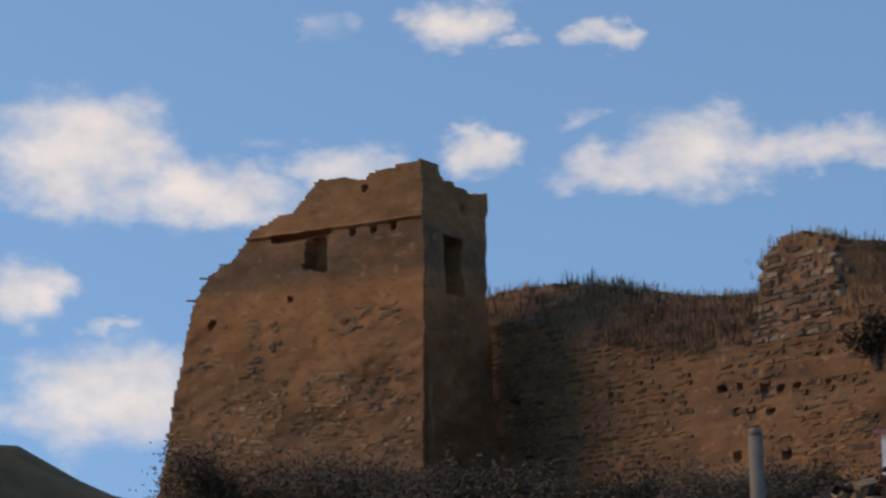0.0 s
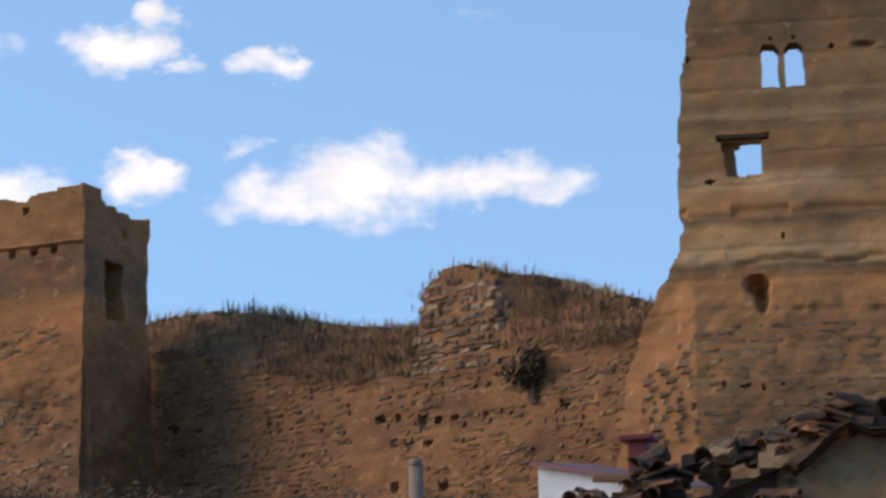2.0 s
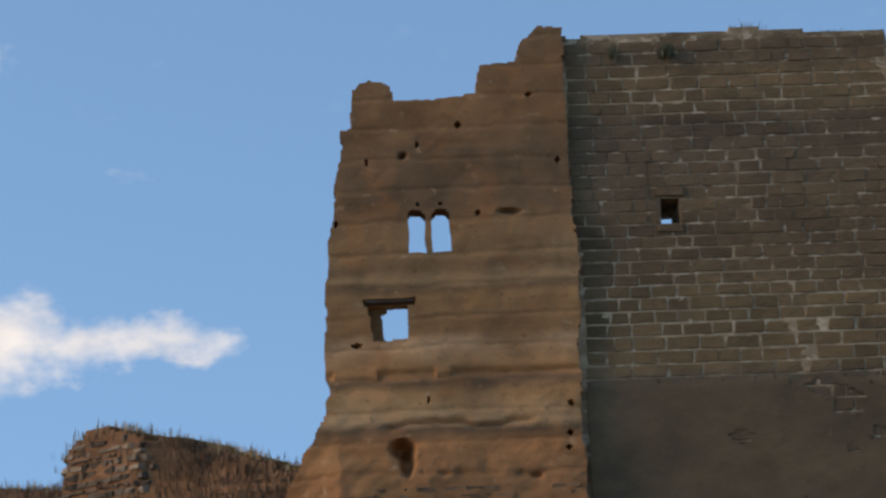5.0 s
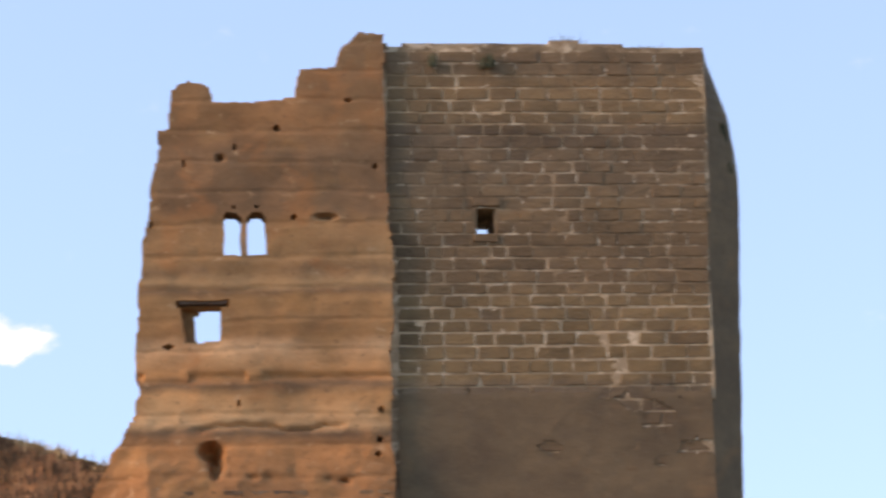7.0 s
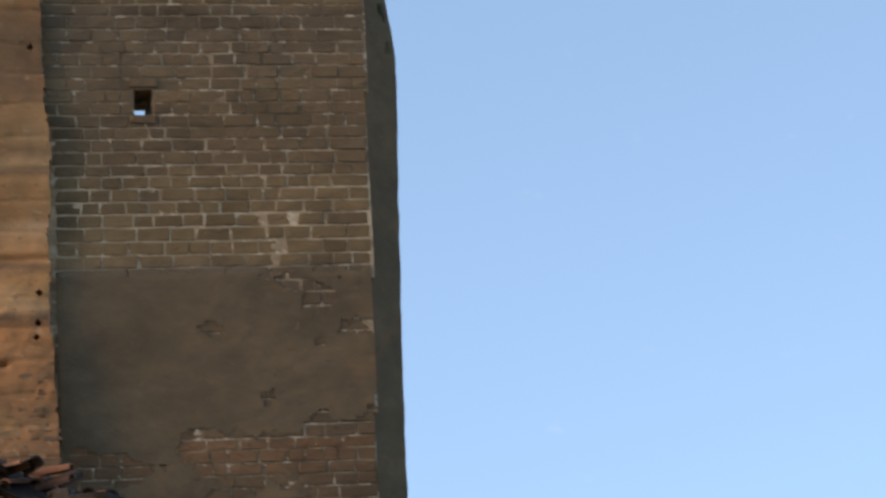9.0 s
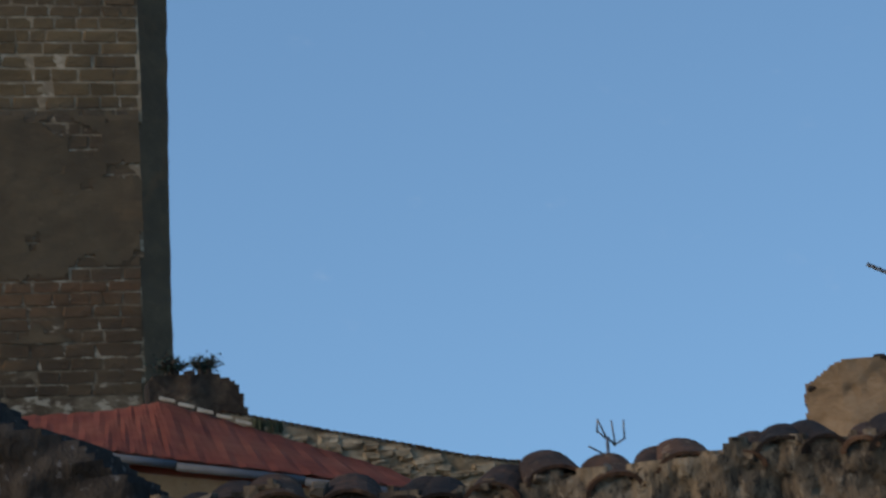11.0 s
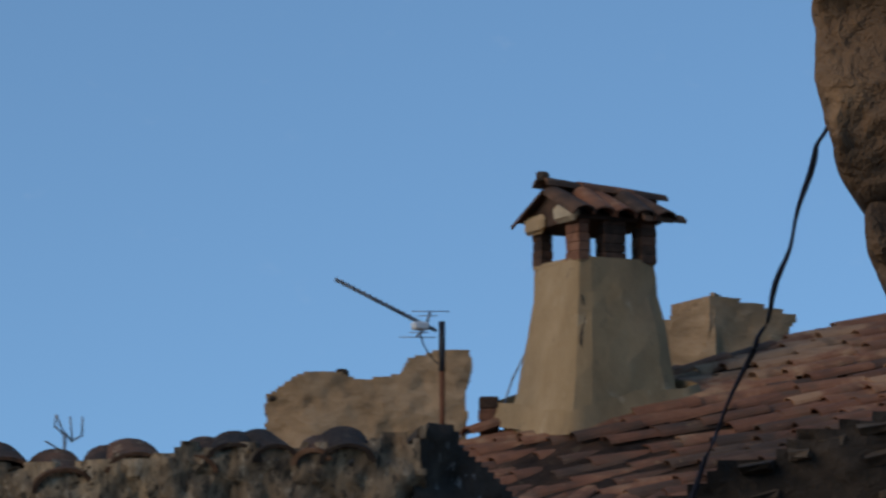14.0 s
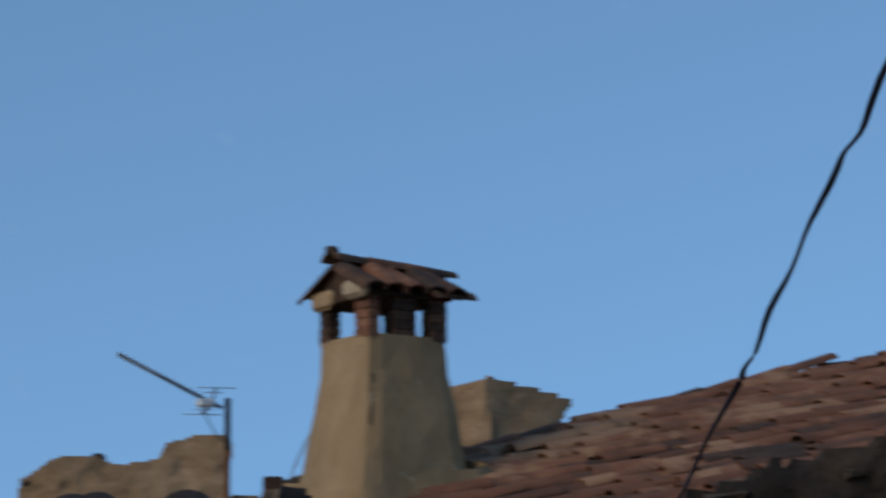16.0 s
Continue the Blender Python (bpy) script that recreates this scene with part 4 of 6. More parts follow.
def build_tower():
    tower = thing("ruined_tower", TOWER, "broken reddish rammed-earth tower at the end of the curtain wall", "tower")
    top = profile(((-0.4, 20.75), (0.0, 20.8), (0.14, 20.6), (1.25, 20.63), (2.1, 20.34), (2.6, 20.5), (3.1, 20.52), (3.6, 20.65), (3.78, 20.5), (4.1, 20.0), (4.7, 19.65), (5.3, 19.55), (6.15, 19.3), (6.25, 18.95), (6.9, 18.4), (7.6, 18.1), (8.15, 17.4), (8.5, 16.2), (8.9, 14.2), (9.1, 12.9), (9.6, 10.5)))
    holes = [(0.95, 18.85), (1.7, 18.8), (2.4, 18.8), (1.9, 20.1), (7.5, 16.5), (7.6, 16.45), (4.6, 17.0)]

    def inside(u, z):
        ok = z < top(-u) + (fbm(u / 0.5, z / 0.5, 61, 3) - 0.5) * 0.25
        return ok & ~((-u > 3.5) & (-u < 3.72) & (z > 17.95) & (z < 18.2))

    def relief(u, z):
        v = -u
        d = (fbm(u / 2.0, z / 1.2, 62) - 0.5) * 0.2 + (fbm(u / 0.4, z / 0.22, 63, 3) - 0.5) * (0.03 + 0.09 * np.clip((17.0 - z) / 2, 0, 1))
        d -= np.clip(17.3 - z, 0, 7) * 0.05
        d += 0.55 * ((v > 3.3) & (v < 3.95 + (18.9 - z) * 0.25) & (z > 17.7 + (v - 3.3) * 0.25) & (z < 18.85)) + 0.35 * ((v > 3.2) & (v < 5.3) & (z > 18.8) & (z < 18.98))
        d -= 0.12 * ((z > 18.95) & (z < 19.05))
        d += 0.2 * blob(u, z, -1.8, 14.0, 1.2, 0.8) + 0.2 * blob(u, z, -3.4, 12.8, 2.0, 0.8)
        for hv, hz in holes:
            d += 0.4 * (np.maximum(abs(v - hv), abs(z - hz)) < 0.08)
        return d

    put("front_wall", slab("front_wall", -10, 0.05, 8.5, 21.1, 0.08, inside, relief, 1.1, TOWER_EARTH, 0.05, 9), tower, label="ochre and brown rammed-earth wall with a crumbled stepped top")

    top_r = profile(((-0.2, 20.75), (0.1, 20.8), (0.5, 20.62), (1.8, 20.4), (2.9, 20.22), (4.1, 20.35)))

    def inside_r(u, z):
        return z < top_r(u) + (fbm(u / 0.5, z / 0.5, 71, 3) - 0.5) * 0.2

    def relief_r(u, z):
        d = (fbm(u / 2.0, z / 1.2, 72) - 0.5) * 0.25 + (fbm(u / 0.5, z / 0.35, 73, 3) - 0.5) * 0.12
        d += 0.6 * ((u > 1.3) & (u < 2.45) & (z > 16.9) & (z < 18.6)) - np.clip(17.0 - z, 0, 8) * 0.05
        return d + 0.3 * blob(u, z, 2.6, 19.6, 0.3, 0.2)

    side = put("side_wall", slab("side_wall", 0.0, 4.0, 8.5, 21.1, 0.09, inside_r, relief_r, 0.9, TOWER_EARTH, 0.04, 11), tower, pose(0.02, 0.02, 0, 0, 0, 90), label="shaded side wall with a blocked window")
    for v, z in ((7.0, 18.35), (7.75, 18.0), (8.25, 17.35)):
        rod_part("beam_end", (((-v, 0.3, z), (-v - 0.42, 0.25, z + 0.06), 0.035),), OLD_WOOD, tower, "splintered grey beam end", 6)
    # stones bedded in the worn foot of the wall
    rnd = random.Random(64)
    kinds = [block_mesh("stone", RUBBLE, 640 + k, 0.24, 0.14) for k in range(8)]
    sv, sf = [], []
    for _ in range(1500):
        v, z = rnd.uniform(0.1, 8.9), 16.4 - 6.5 * rnd.random() ** 0.8
        if z > float(top(v)) - 0.4 or float(fbm(v / 1.1, z / 0.8, 66, 3)) > 0.62 - 0.12 * (z > 14.5):
            continue
        w, h = rnd.uniform(0.16, 0.42), rnd.uniform(0.1, 0.22)
        d = float(relief(np.array(-v - w / 2), np.array(z + h / 2)))
        mm = pose(-v - w, d - rnd.uniform(-0.01, 0.02), z, 0, rnd.uniform(-7, 7), 0) @ Matrix.Diagonal((w, 0.25, h, 1))
        me, o = rnd.choice(kinds), len(sv)
        sv += [mm @ p.co for p in me.vertices]
        sf += [tuple(o + i for i in p.vertices) for p in me.polygons]
    put("bedded_rubble", mesh_of("bedded_rubble", sv, sf, RUBBLE), tower, kind="stuff")
    return tower


build_tower()
curtain_plants()


def castle_scrub():
    rnd = random.Random(77)
    label = "brown leafless scrub growing against the castle wall"
    for k in range(46):
        u = rnd.uniform(0, 1)
        x, y = -41 + 34 * u, 79.5 - 9.5 * max(0, u - 0.35) / 0.65
        x, y = x + rnd.gauss(0, 0.6), y + rnd.gauss(0, 1.3) - 1.0
        if x < -32.8:
            continue
        z = float(hill(np.array(x), np.array(y)))
        shrub(pose(x, y, z - 0.1, 0, 0, rnd.uniform(0, 360)), rnd.uniform(1.3, 2.2), rnd.uniform(1.9, 3.1) * (0.72 if x > -25 else 1.0), 200 + k, SCRUB, label, leaves=4600, leaf=0.095)
    # bush that hangs in a gap of the wall, and one on the left brow
    p = CURTAIN @ Vector((-5.0, -0.05, 13.15))
    shrub(Matrix.Translation(p), 0.7, 1.5, 91, DARK_BRUSH, "dark bush rooted halfway up the curtain wall", leaves=2200, leaf=0.12, group="")
    for x, y, h, r in ((-42.0, 81.0, 2.6, 1.8), (-43.6, 80.6, 2.2, 1.6), (-41.9, 80.2, 1.9, 1.4)):
        shrub(pose(x, y, float(hill(np.array(x), np.array(y))) - 0.2), r, h, int(h * 100), DARK_BRUSH, "dark scrub on the brow of the hill", leaves=3200, leaf=0.075)


castle_scrub()


# ---- foreground below the castle: post, shed, collapsed roof ----
def build_post():
    post = thing("concrete_post", pose(-5.03, 24.48, 0), "plain grey concrete post standing below the castle", "post")
    bm = bmesh.new()
    add_rod(bm, (0, 0, float(hill(np.array(-5.0), np.array(24.5))) - 0.3), (0, 0, 4.66), 0.075, 0.062, 12)
    add_rod(bm, (0, 0, 4.66), (0, 0, 4.73), 0.062, 0.05, 12)
    part("shaft", bm, CONCRETE, post, "", True)


build_post()


def build_shed():
    shed = thing("shed", pose(-6.4, 39.5, 0, 0, 0, -6), "small whitewashed shed with a faded red roof", "shed")
    base = float(hill(np.array(-5.5), np.array(40.0))) - 0.4
    bm = bmesh.new()
    verts = [(0, 0, base), (1.75, 0, base), (1.75, 0, 6.08), (0, 0, 6.46), (0, 3, base), (1.75, 3, base), (1.75, 3, 6.08), (0, 3, 6.46)]
    vs = [bm.verts.new(v) for v in verts]
    for f in ((0, 1, 2, 3), (7, 6, 5, 4), (0, 3, 7, 4), (1, 5, 6, 2), (3, 2, 6, 7), (0, 4, 5, 1)):
        bm.faces.new([vs[k] for k in f])
    part("wall", bm, WHITEWASH, shed, "flaking whitewashed wall")
    bm = bmesh.new()
    n = 18
    rows = []
    for k in range(n + 1):
        x = -0.08 + 1.92 * k / n
        zr = 6.5 - 0.215 * x
        rows.append([bm.verts.new((x, y, zr + dz + 0.02 * (k % 2))) for y, dz in ((-0.12, 0.0), (3.2, 0.34))] + [bm.verts.new((x, y, zr + dz - 0.05)) for y, dz in ((3.2, 0.34), (-0.12, 0.0))])
    for a, b in zip(rows, rows[1:]):
        for s in range(4):
            bm.faces.new((a[s], b[s], b[(s + 1) % 4], a[(s + 1) % 4]))
    bm.faces.new(rows[0])
    bm.faces.new(rows[-1][::-1])
    part("roof", bm, PINK_ROOF, shed, "faded pinkish red roof sheeting")
    vent = thing("chimney_box", pose(-5.05, 39.9, 0, 0, 0, -6), "square maroon chimney with a flat cap", "chimney")
    box_part("flue", -0.14, 0.14, -0.14, 0.14, 6.0, 6.79, MAROON, vent, 0.02)
    box_part("cap", -0.24, 0.24, -0.24, 0.24, 6.79, 6.87, MAROON, vent, 0.015)


build_shed()


def build_collapse():
    """A fallen-in tiled roof: walls, sagging dark slope, tan pier and a heap of tiles and stones."""
    house = thing("collapsed_house", pose(0, 0, 0), "collapsed old house with fallen tiles and rubble on its walls", "ruin")
    base = 0.5

    def wall(name, u0, u1, prof, mat, y, thick, seed, label):
        f = profile(prof)
        me = slab(name, u0, u1, base, 5.2, 0.06, lambda u, z: z < f(u) + (fbm(u / 0.25, 0 * u, seed, 3) - 0.5) * 0.12,
                  lambda u, z: (fbm(u / 0.5, z / 0.4, seed + 1) - 0.5) * 0.16 + (fbm(u / 0.12, z / 0.1, seed + 2, 2) - 0.5) * 0.06, thick, mat, 0.03, seed)
        put(name, me, house, pose(0, y, 0), label)

    wall("front_wall", -4.6, -1.75, ((-4.6, 3.6), (-3.9, 3.72), (-3.2, 3.82), (-2.6, 4.0), (-1.75, 4.15)), DARK_STONE, 21.75, 0.5, 81, "dark rubble house wall")
    wall("pier", -1.95, -0.2, ((-1.95, 3.9), (-1.9, 4.3), (-1.6, 4.42), (-1.2, 4.62), (-0.75, 4.42), (-0.2, 4.15)), SANDSTONE, 21.8, 0.6, 84, "tan plastered wall pier")
    # sagging dark slope behind the heap
    bm = bmesh.new()
    grid = {}
    for i in range(15):
        for j in range(9):
            x = -3.0 + 1.45 * i / 14
            t = j / 8
            z = 3.85 + 0.62 * i / 14 - 0.25 * t - 0.3 * math.sin(t * 3.1) * 0.3 + random.Random(i * 9 + j).uniform(-0.03, 0.03)
            grid[i, j] = bm.verts.new((x, 21.7 + 0.9 * t, z - 0.2 + 0.35 * t))
    for i in range(14):
        for j in range(8):
            bm.faces.new((grid[i, j], grid[i + 1, j], grid[i + 1, j + 1], grid[i, j + 1]))
    bmesh.ops.solidify(bm, geom=bm.faces[:], thickness=0.06)
    part("fallen_slope", bm, TILE_DARK, house, "blackened sagging remains of the roof slope")
    # dark ridge of the standing roof behind the pier
    bm = bmesh.new()
    rows = []
    for k in range(13):
        x = -1.62 + 1.75 * k / 12
        z = float(np.interp(x, (-1.62, -1.27, -0.86, -0.57, -0.28, 0.2), (4.44, 4.72, 4.65, 4.53, 4.37, 4.08))) + random.Random(k + 90).uniform(-0.07, 0.02)
        rows.append([bm.verts.new((x, 21.55, z - 0.24)), bm.verts.new((x, 21.95, z)), bm.verts.new((x, 22.9, z - 0.4)), bm.verts.new((x, 22.0, z - 0.3))])
    for a, b in zip(rows, rows[1:]):
        for s in range(4):
            bm.faces.new((a[s], b[s], b[(s + 1) % 4], a[(s + 1) % 4]))
    bm.faces.new(rows[0])
    bm.faces.new(rows[-1][::-1])
    part("roof_ridge", bm, TILE_DARK, house, "dark mossy roof slope over the pier")
    # fallen tiles and stones
    rnd = random.Random(9)
    tile_kind = [tile_mesh(0.3, 0.075, 0.06, 0.8, 0.016, m_, 6) for m_ in (TILE_DARK, TILE, TILE_DARK)]
    stone_kind = [block_mesh("stone", mm, 300 + k, 0.28, 0.14) for k, mm in enumerate((DARK_STONE, RUBBLE, SANDSTONE, DARK_STONE))]
    crest = profile(((-4.2, 3.68), (-3.9, 3.78), (-3.5, 3.94), (-3.2, 4.05), (-2.8, 4.3), (-2.4, 4.34), (-2.05, 4.44), (-1.75, 4.6), (-1.55, 4.64)))
    for _ in range(46):
        x = rnd.uniform(-1.7, 0.1)
        z = float(np.interp(x, (-1.62, -1.27, -0.86, -0.57, -0.28, 0.2), (4.44, 4.72, 4.65, 4.53, 4.37, 4.08))) - rnd.uniform(0.04, 0.3)
        put("fallen_tile", rnd.choice(tile_kind), house, pose(x, 21.62 + rnd.uniform(0, 0.25), z, rnd.uniform(-15, 25), rnd.uniform(-25, 25), rnd.uniform(0, 360)))
    for _ in range(270):
        x = rnd.uniform(-4.3, -1.6)
        hi = float(crest(x))
        lo = 3.68 + 0.05 * (x + 4.3)
        z = lo + (hi - lo) * rnd.random() ** 0.7 - 0.06
        if -2.6 < x < -1.9 and z < 4.22:
            continue
        y = 21.75 + (z - lo) * 0.6 + rnd.uniform(-0.12, 0.1)
        if rnd.random() < 0.62:
            put("fallen_tile", rnd.choice(tile_kind), house, pose(x, y, z, rnd.uniform(-22, 22), rnd.uniform(-25, 25), rnd.uniform(0, 360)))
        else:
            s = rnd.uniform(0.07, 0.18)
            put("fallen_stone", rnd.choice(stone_kind), house, pose(x, y, z, rnd.uniform(-40, 40), rnd.uniform(-40, 40), rnd.uniform(-40, 40)) @ Matrix.Diagonal((s * 1.3, s, s * 0.8, 1)))


# ---- middle distance: red-roofed house, stone gable, stub wall ----
def build_red_house():
    house = thing("red_roof_house", pose(0, 0, 0), "low house with a bright red roof and a grey gutter", "house")

    def q(x, y, z):
        return Vector((x, y, z))
    ridge = [q(1.6, 40.2, 5.48), q(3.0, 40.0, 5.5), q(3.74, 39.85, 5.58), q(5.2, 39.66, 5.06), q(6.76, 39.45, 4.5)]
    eave = [q(1.4, 37.0, 4.72), q(2.7, 36.9, 4.72), q(3.6, 36.85, 4.55), q(5.2, 36.75, 4.28), q(6.9, 36.6, 3.98)]
    bm = bmesh.new()
    n, k_rows = 64, 6
    grid = []
    for i in range(n + 1):
        s = i / n * 4
        k = min(int(s), 3)
        a, b = ridge[k].lerp(ridge[k + 1], s - k), eave[k].lerp(eave[k + 1], s - k)
        lift = 0.007 * abs(math.sin(i * math.pi / 2))
        grid.append([bm.verts.new(a.lerp(b, j / k_rows) + Vector((0, 0, lift + 0.01 * math.sin(i * 1.7 + j)))) for j in range(k_rows + 1)])
    for i in range(n):
        for j in range(k_rows):
            bm.faces.new((grid[i][j], grid[i + 1][j], grid[i + 1][j + 1], grid[i][j + 1]))
    bmesh.ops.solidify(bm, geom=bm.faces[:], thickness=0.08)
    part("roof", bm, RED_ROOF, house, "bright red tiled roof slope")
    bm = bmesh.new()
    lo = [(1.5, 37.3), (6.8, 36.9), (6.7, 39.4), (1.6, 40.0)]
    tops = [4.66, 3.9, 4.4, 5.3]
    vs = [bm.verts.new((x, y, z)) for (x, y), z in zip(lo, tops)] + [bm.verts.new((x, y, 0.3)) for x, y in lo]
    for k in range(4):
        bm.faces.new((vs[k], vs[(k + 1) % 4], vs[4 + (k + 1) % 4], vs[4 + k]))
    bm.faces.new(vs[:4])
    part("wall", bm, PLASTER, house)
    rod_part("gutter", tuple((eave[k] + Vector((0, -0.08, -0.1)), eave[k + 1] + Vector((0, -0.06, -0.08)), 0.055) for k in range(4)), ZINC, house, "grey zinc gutter")
    rnd = random.Random(3)
    cap = tile_mesh(0.22, 0.06, 0.05, 0.9, 0.014, PLASTER_PALE, 6)
    for k in range(5):
        p = ridge[2].lerp(ridge[4], k / 12)
        put("ridge_tile", cap, house, pose(p.x - 0.05, p.y - 0.15, p.z + 0.01, -14, 0, -100 + rnd.uniform(-4, 4)))

    gable = thing("stone_gable", pose(4.6, 40.1, 0, 0, 0, -10), "pale rubble gable wall with a dark tile coping", "wall")
    f = profile(((0, 5.48), (0.3, 5.42), (1.5, 5.12), (2.3, 4.94), (3.3, 4.69), (4.0, 4.57), (4.6, 4.5)))
    face = put("masonry", slab("masonry", 0, 4.6, 0.5, 5.5, 0.03, lambda u, z: z < f(u) - 0.04, lambda u, z: (fbm(u / 0.3, z / 0.2, 91, 3) - 0.5) * 0.12, 0.45, GABLE_STONE, 0.03, 12), gable)
    stones = [block_mesh("stone", GABLE_STONE, 400 + k, 0.25, 0.12) for k in range(5)]
    for _ in range(200):
        u = rnd.uniform(0.2, 4.3)
        s = rnd.uniform(0.08, 0.2)
        z = float(f(u)) - rnd.uniform(0.12, 0.95) - s * 0.75
        put("stone", rnd.choice(stones), face, pose(u, -0.07, z, 0, rnd.uniform(-8, 8), 0) @ Matrix.Diagonal((s * 1.4, 0.2, s * 0.75, 1)))
    cop = tile_mesh(0.4, 0.07, 0.062, 0.5, 0.014, TILE_DARK, 6)
    for k in range(46):
        u = 4.6 * k / 46
        put("coping_tile", cop, gable, pose(u, -0.04, float(f(u)) - 0.066, 3, 0, rnd.uniform(-8, 8)))
        put("coping_tile", cop, gable, pose(u, 0.22, float(f(u)) - 0.062, 4, 0, rnd.uniform(-8, 8)))

    stub = thing("stone_stub", pose(3.72, 41.5, 0), "dark remnant of a stone wall beside the keep", "wall")
    g = profile(((0, 6.1), (0.9, 6.16), (1.15, 6.08), (1.34, 5.8), (1.42, 5.4)))
    put("masonry", slab("masonry", 0, 1.4, 1.0, 6.3, 0.06, lambda u, z: z < g(u) + (fbm(u / 0.3, 0 * u, 95, 2) - 0.5) * 0.06, lambda u, z: (fbm(u / 0.3, z / 0.25, 96, 3) - 0.5) * 0.15, 0.8, DARK_STONE, 0.03, 13), stub)
    shrub(pose(4.1, 41.9, 6.1), 0.36, 0.42, 55, LEAF, "small dark bush on top of the wall remnant", leaves=420, leaf=0.05, group="")
    shrub(pose(4.55, 41.9, 6.1), 0.3, 0.4, 56, LEAF, "small dark bush on top of the wall remnant", leaves=360, leaf=0.05, group="")
    tufts("coping_weeds", [(5.0 + 0.05 * k, 39.95, 5.25 - 0.01 * k, 0.08, 0.04, 14) for k in range(8)], GREEN_GRASS, label="weeds on the gable coping", category="weeds", seed=41)


# ---- near wall with a coping of barrel tiles ----
NEAR = pose(2.37, 8.27, 0, 0, 0, -16)


# tiles of the coping: place along the wall, height of the crown, half width, darkness of the clay
COPING = (
    (-1.6, 2.20, 0.085, 1), (-1.45, 2.228, 0.1, 1), (-1.29, 2.24, 0.095, 0), (-1.08, 2.226, 0.1, 1), (-0.93, 2.205, 0.08, 1), (-0.81, 2.2, 0.085, 1), (-0.665, 2.224, 0.09, 1), (-0.467, 2.26, 0.098, 1),
    (-0.3, 2.238, 0.09, 2), (-0.2, 2.25, 0.07, 1), (-0.083, 2.27, 0.1, 2), (0.072, 2.277, 0.075, 2), (0.19, 2.293, 0.085, 1), (0.312, 2.299, 0.07, 1), (0.415, 2.28, 0.06, 2), (0.52, 2.306, 0.085, 1),
)


def build_near_wall():
    wall = thing("garden_wall", NEAR, "rough lichen-stained rendered wall with a coping of old barrel tiles", "wall")
    top = profile(((-2.6, 2.75), (-1.97, 2.4), (-1.82, 2.32), (-1.7, 2.2), (-1.64, 2.15), (-1.2, 2.17), (-0.85, 2.14), (-0.6, 2.16), (-0.4, 2.195), (-0.2, 2.195), (0, 2.215), (0.3, 2.235), (0.58, 2.25), (0.72, 2.27), (0.76, 2.3), (0.83, 2.28)))

    def inside(u, z):
        return (z < top(u) + 0.012 + (fbm(u / 0.06, 0 * u, 101, 3) - 0.5) * 0.085) & (u > -1.67) & (u < 0.74 + (fbm(z / 0.08, 0 * u, 107, 3) - 0.5) * 0.05)

    def relief(u, z):
        d = (fbm(u / 0.35, z / 0.35, 102) - 0.5) * 0.06 + (fbm(u / 0.05, z / 0.06, 103, 3) - 0.5) * 0.05
        d += 0.02 * np.clip((fbm(u / 0.03, z / 0.03, 104, 2) - 0.62) * 6, 0, 1)
        d -= 0.03 * np.clip((z - top(u) + 0.16) / 0.12, 0, 1)
        return d + 0.06 * blob(u, z, 0.74, 2.1, 0.07, 0.05)
    put("render_coat", slab("render_coat", -2.7, 0.9, -0.2, 2.85, 0.018, inside, relief, 0.5, LICHEN, 0.012, 14), wall, label="pitted brown and black lichened render")

    # the stub at the other end, in the darker render
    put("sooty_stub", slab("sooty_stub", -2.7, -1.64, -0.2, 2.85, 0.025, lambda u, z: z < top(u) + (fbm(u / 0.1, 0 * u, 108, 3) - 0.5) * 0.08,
                           lambda u, z: (fbm(u / 0.12, z / 0.1, 109) - 0.5) * 0.12, 0.5, LICHEN_DARK, 0.02, 20), wall, label="dark stub of the wall")
    # the return of the wall, in the darker render, falls away behind the corner
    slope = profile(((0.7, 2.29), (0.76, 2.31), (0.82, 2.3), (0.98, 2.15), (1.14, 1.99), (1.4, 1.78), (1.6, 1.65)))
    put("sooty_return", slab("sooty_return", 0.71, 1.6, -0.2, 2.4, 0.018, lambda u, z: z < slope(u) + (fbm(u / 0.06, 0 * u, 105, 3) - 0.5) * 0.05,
                             lambda u, z: 0.0 + (u - 0.71) * 0.7 + (fbm(u / 0.12, z / 0.12, 106) - 0.5) * 0.1, 0.95, LICHEN_DARK, 0.03, 19), wall, label="near-black return of the wall")
    return wall, top


near_wall, near_top = build_near_wall()


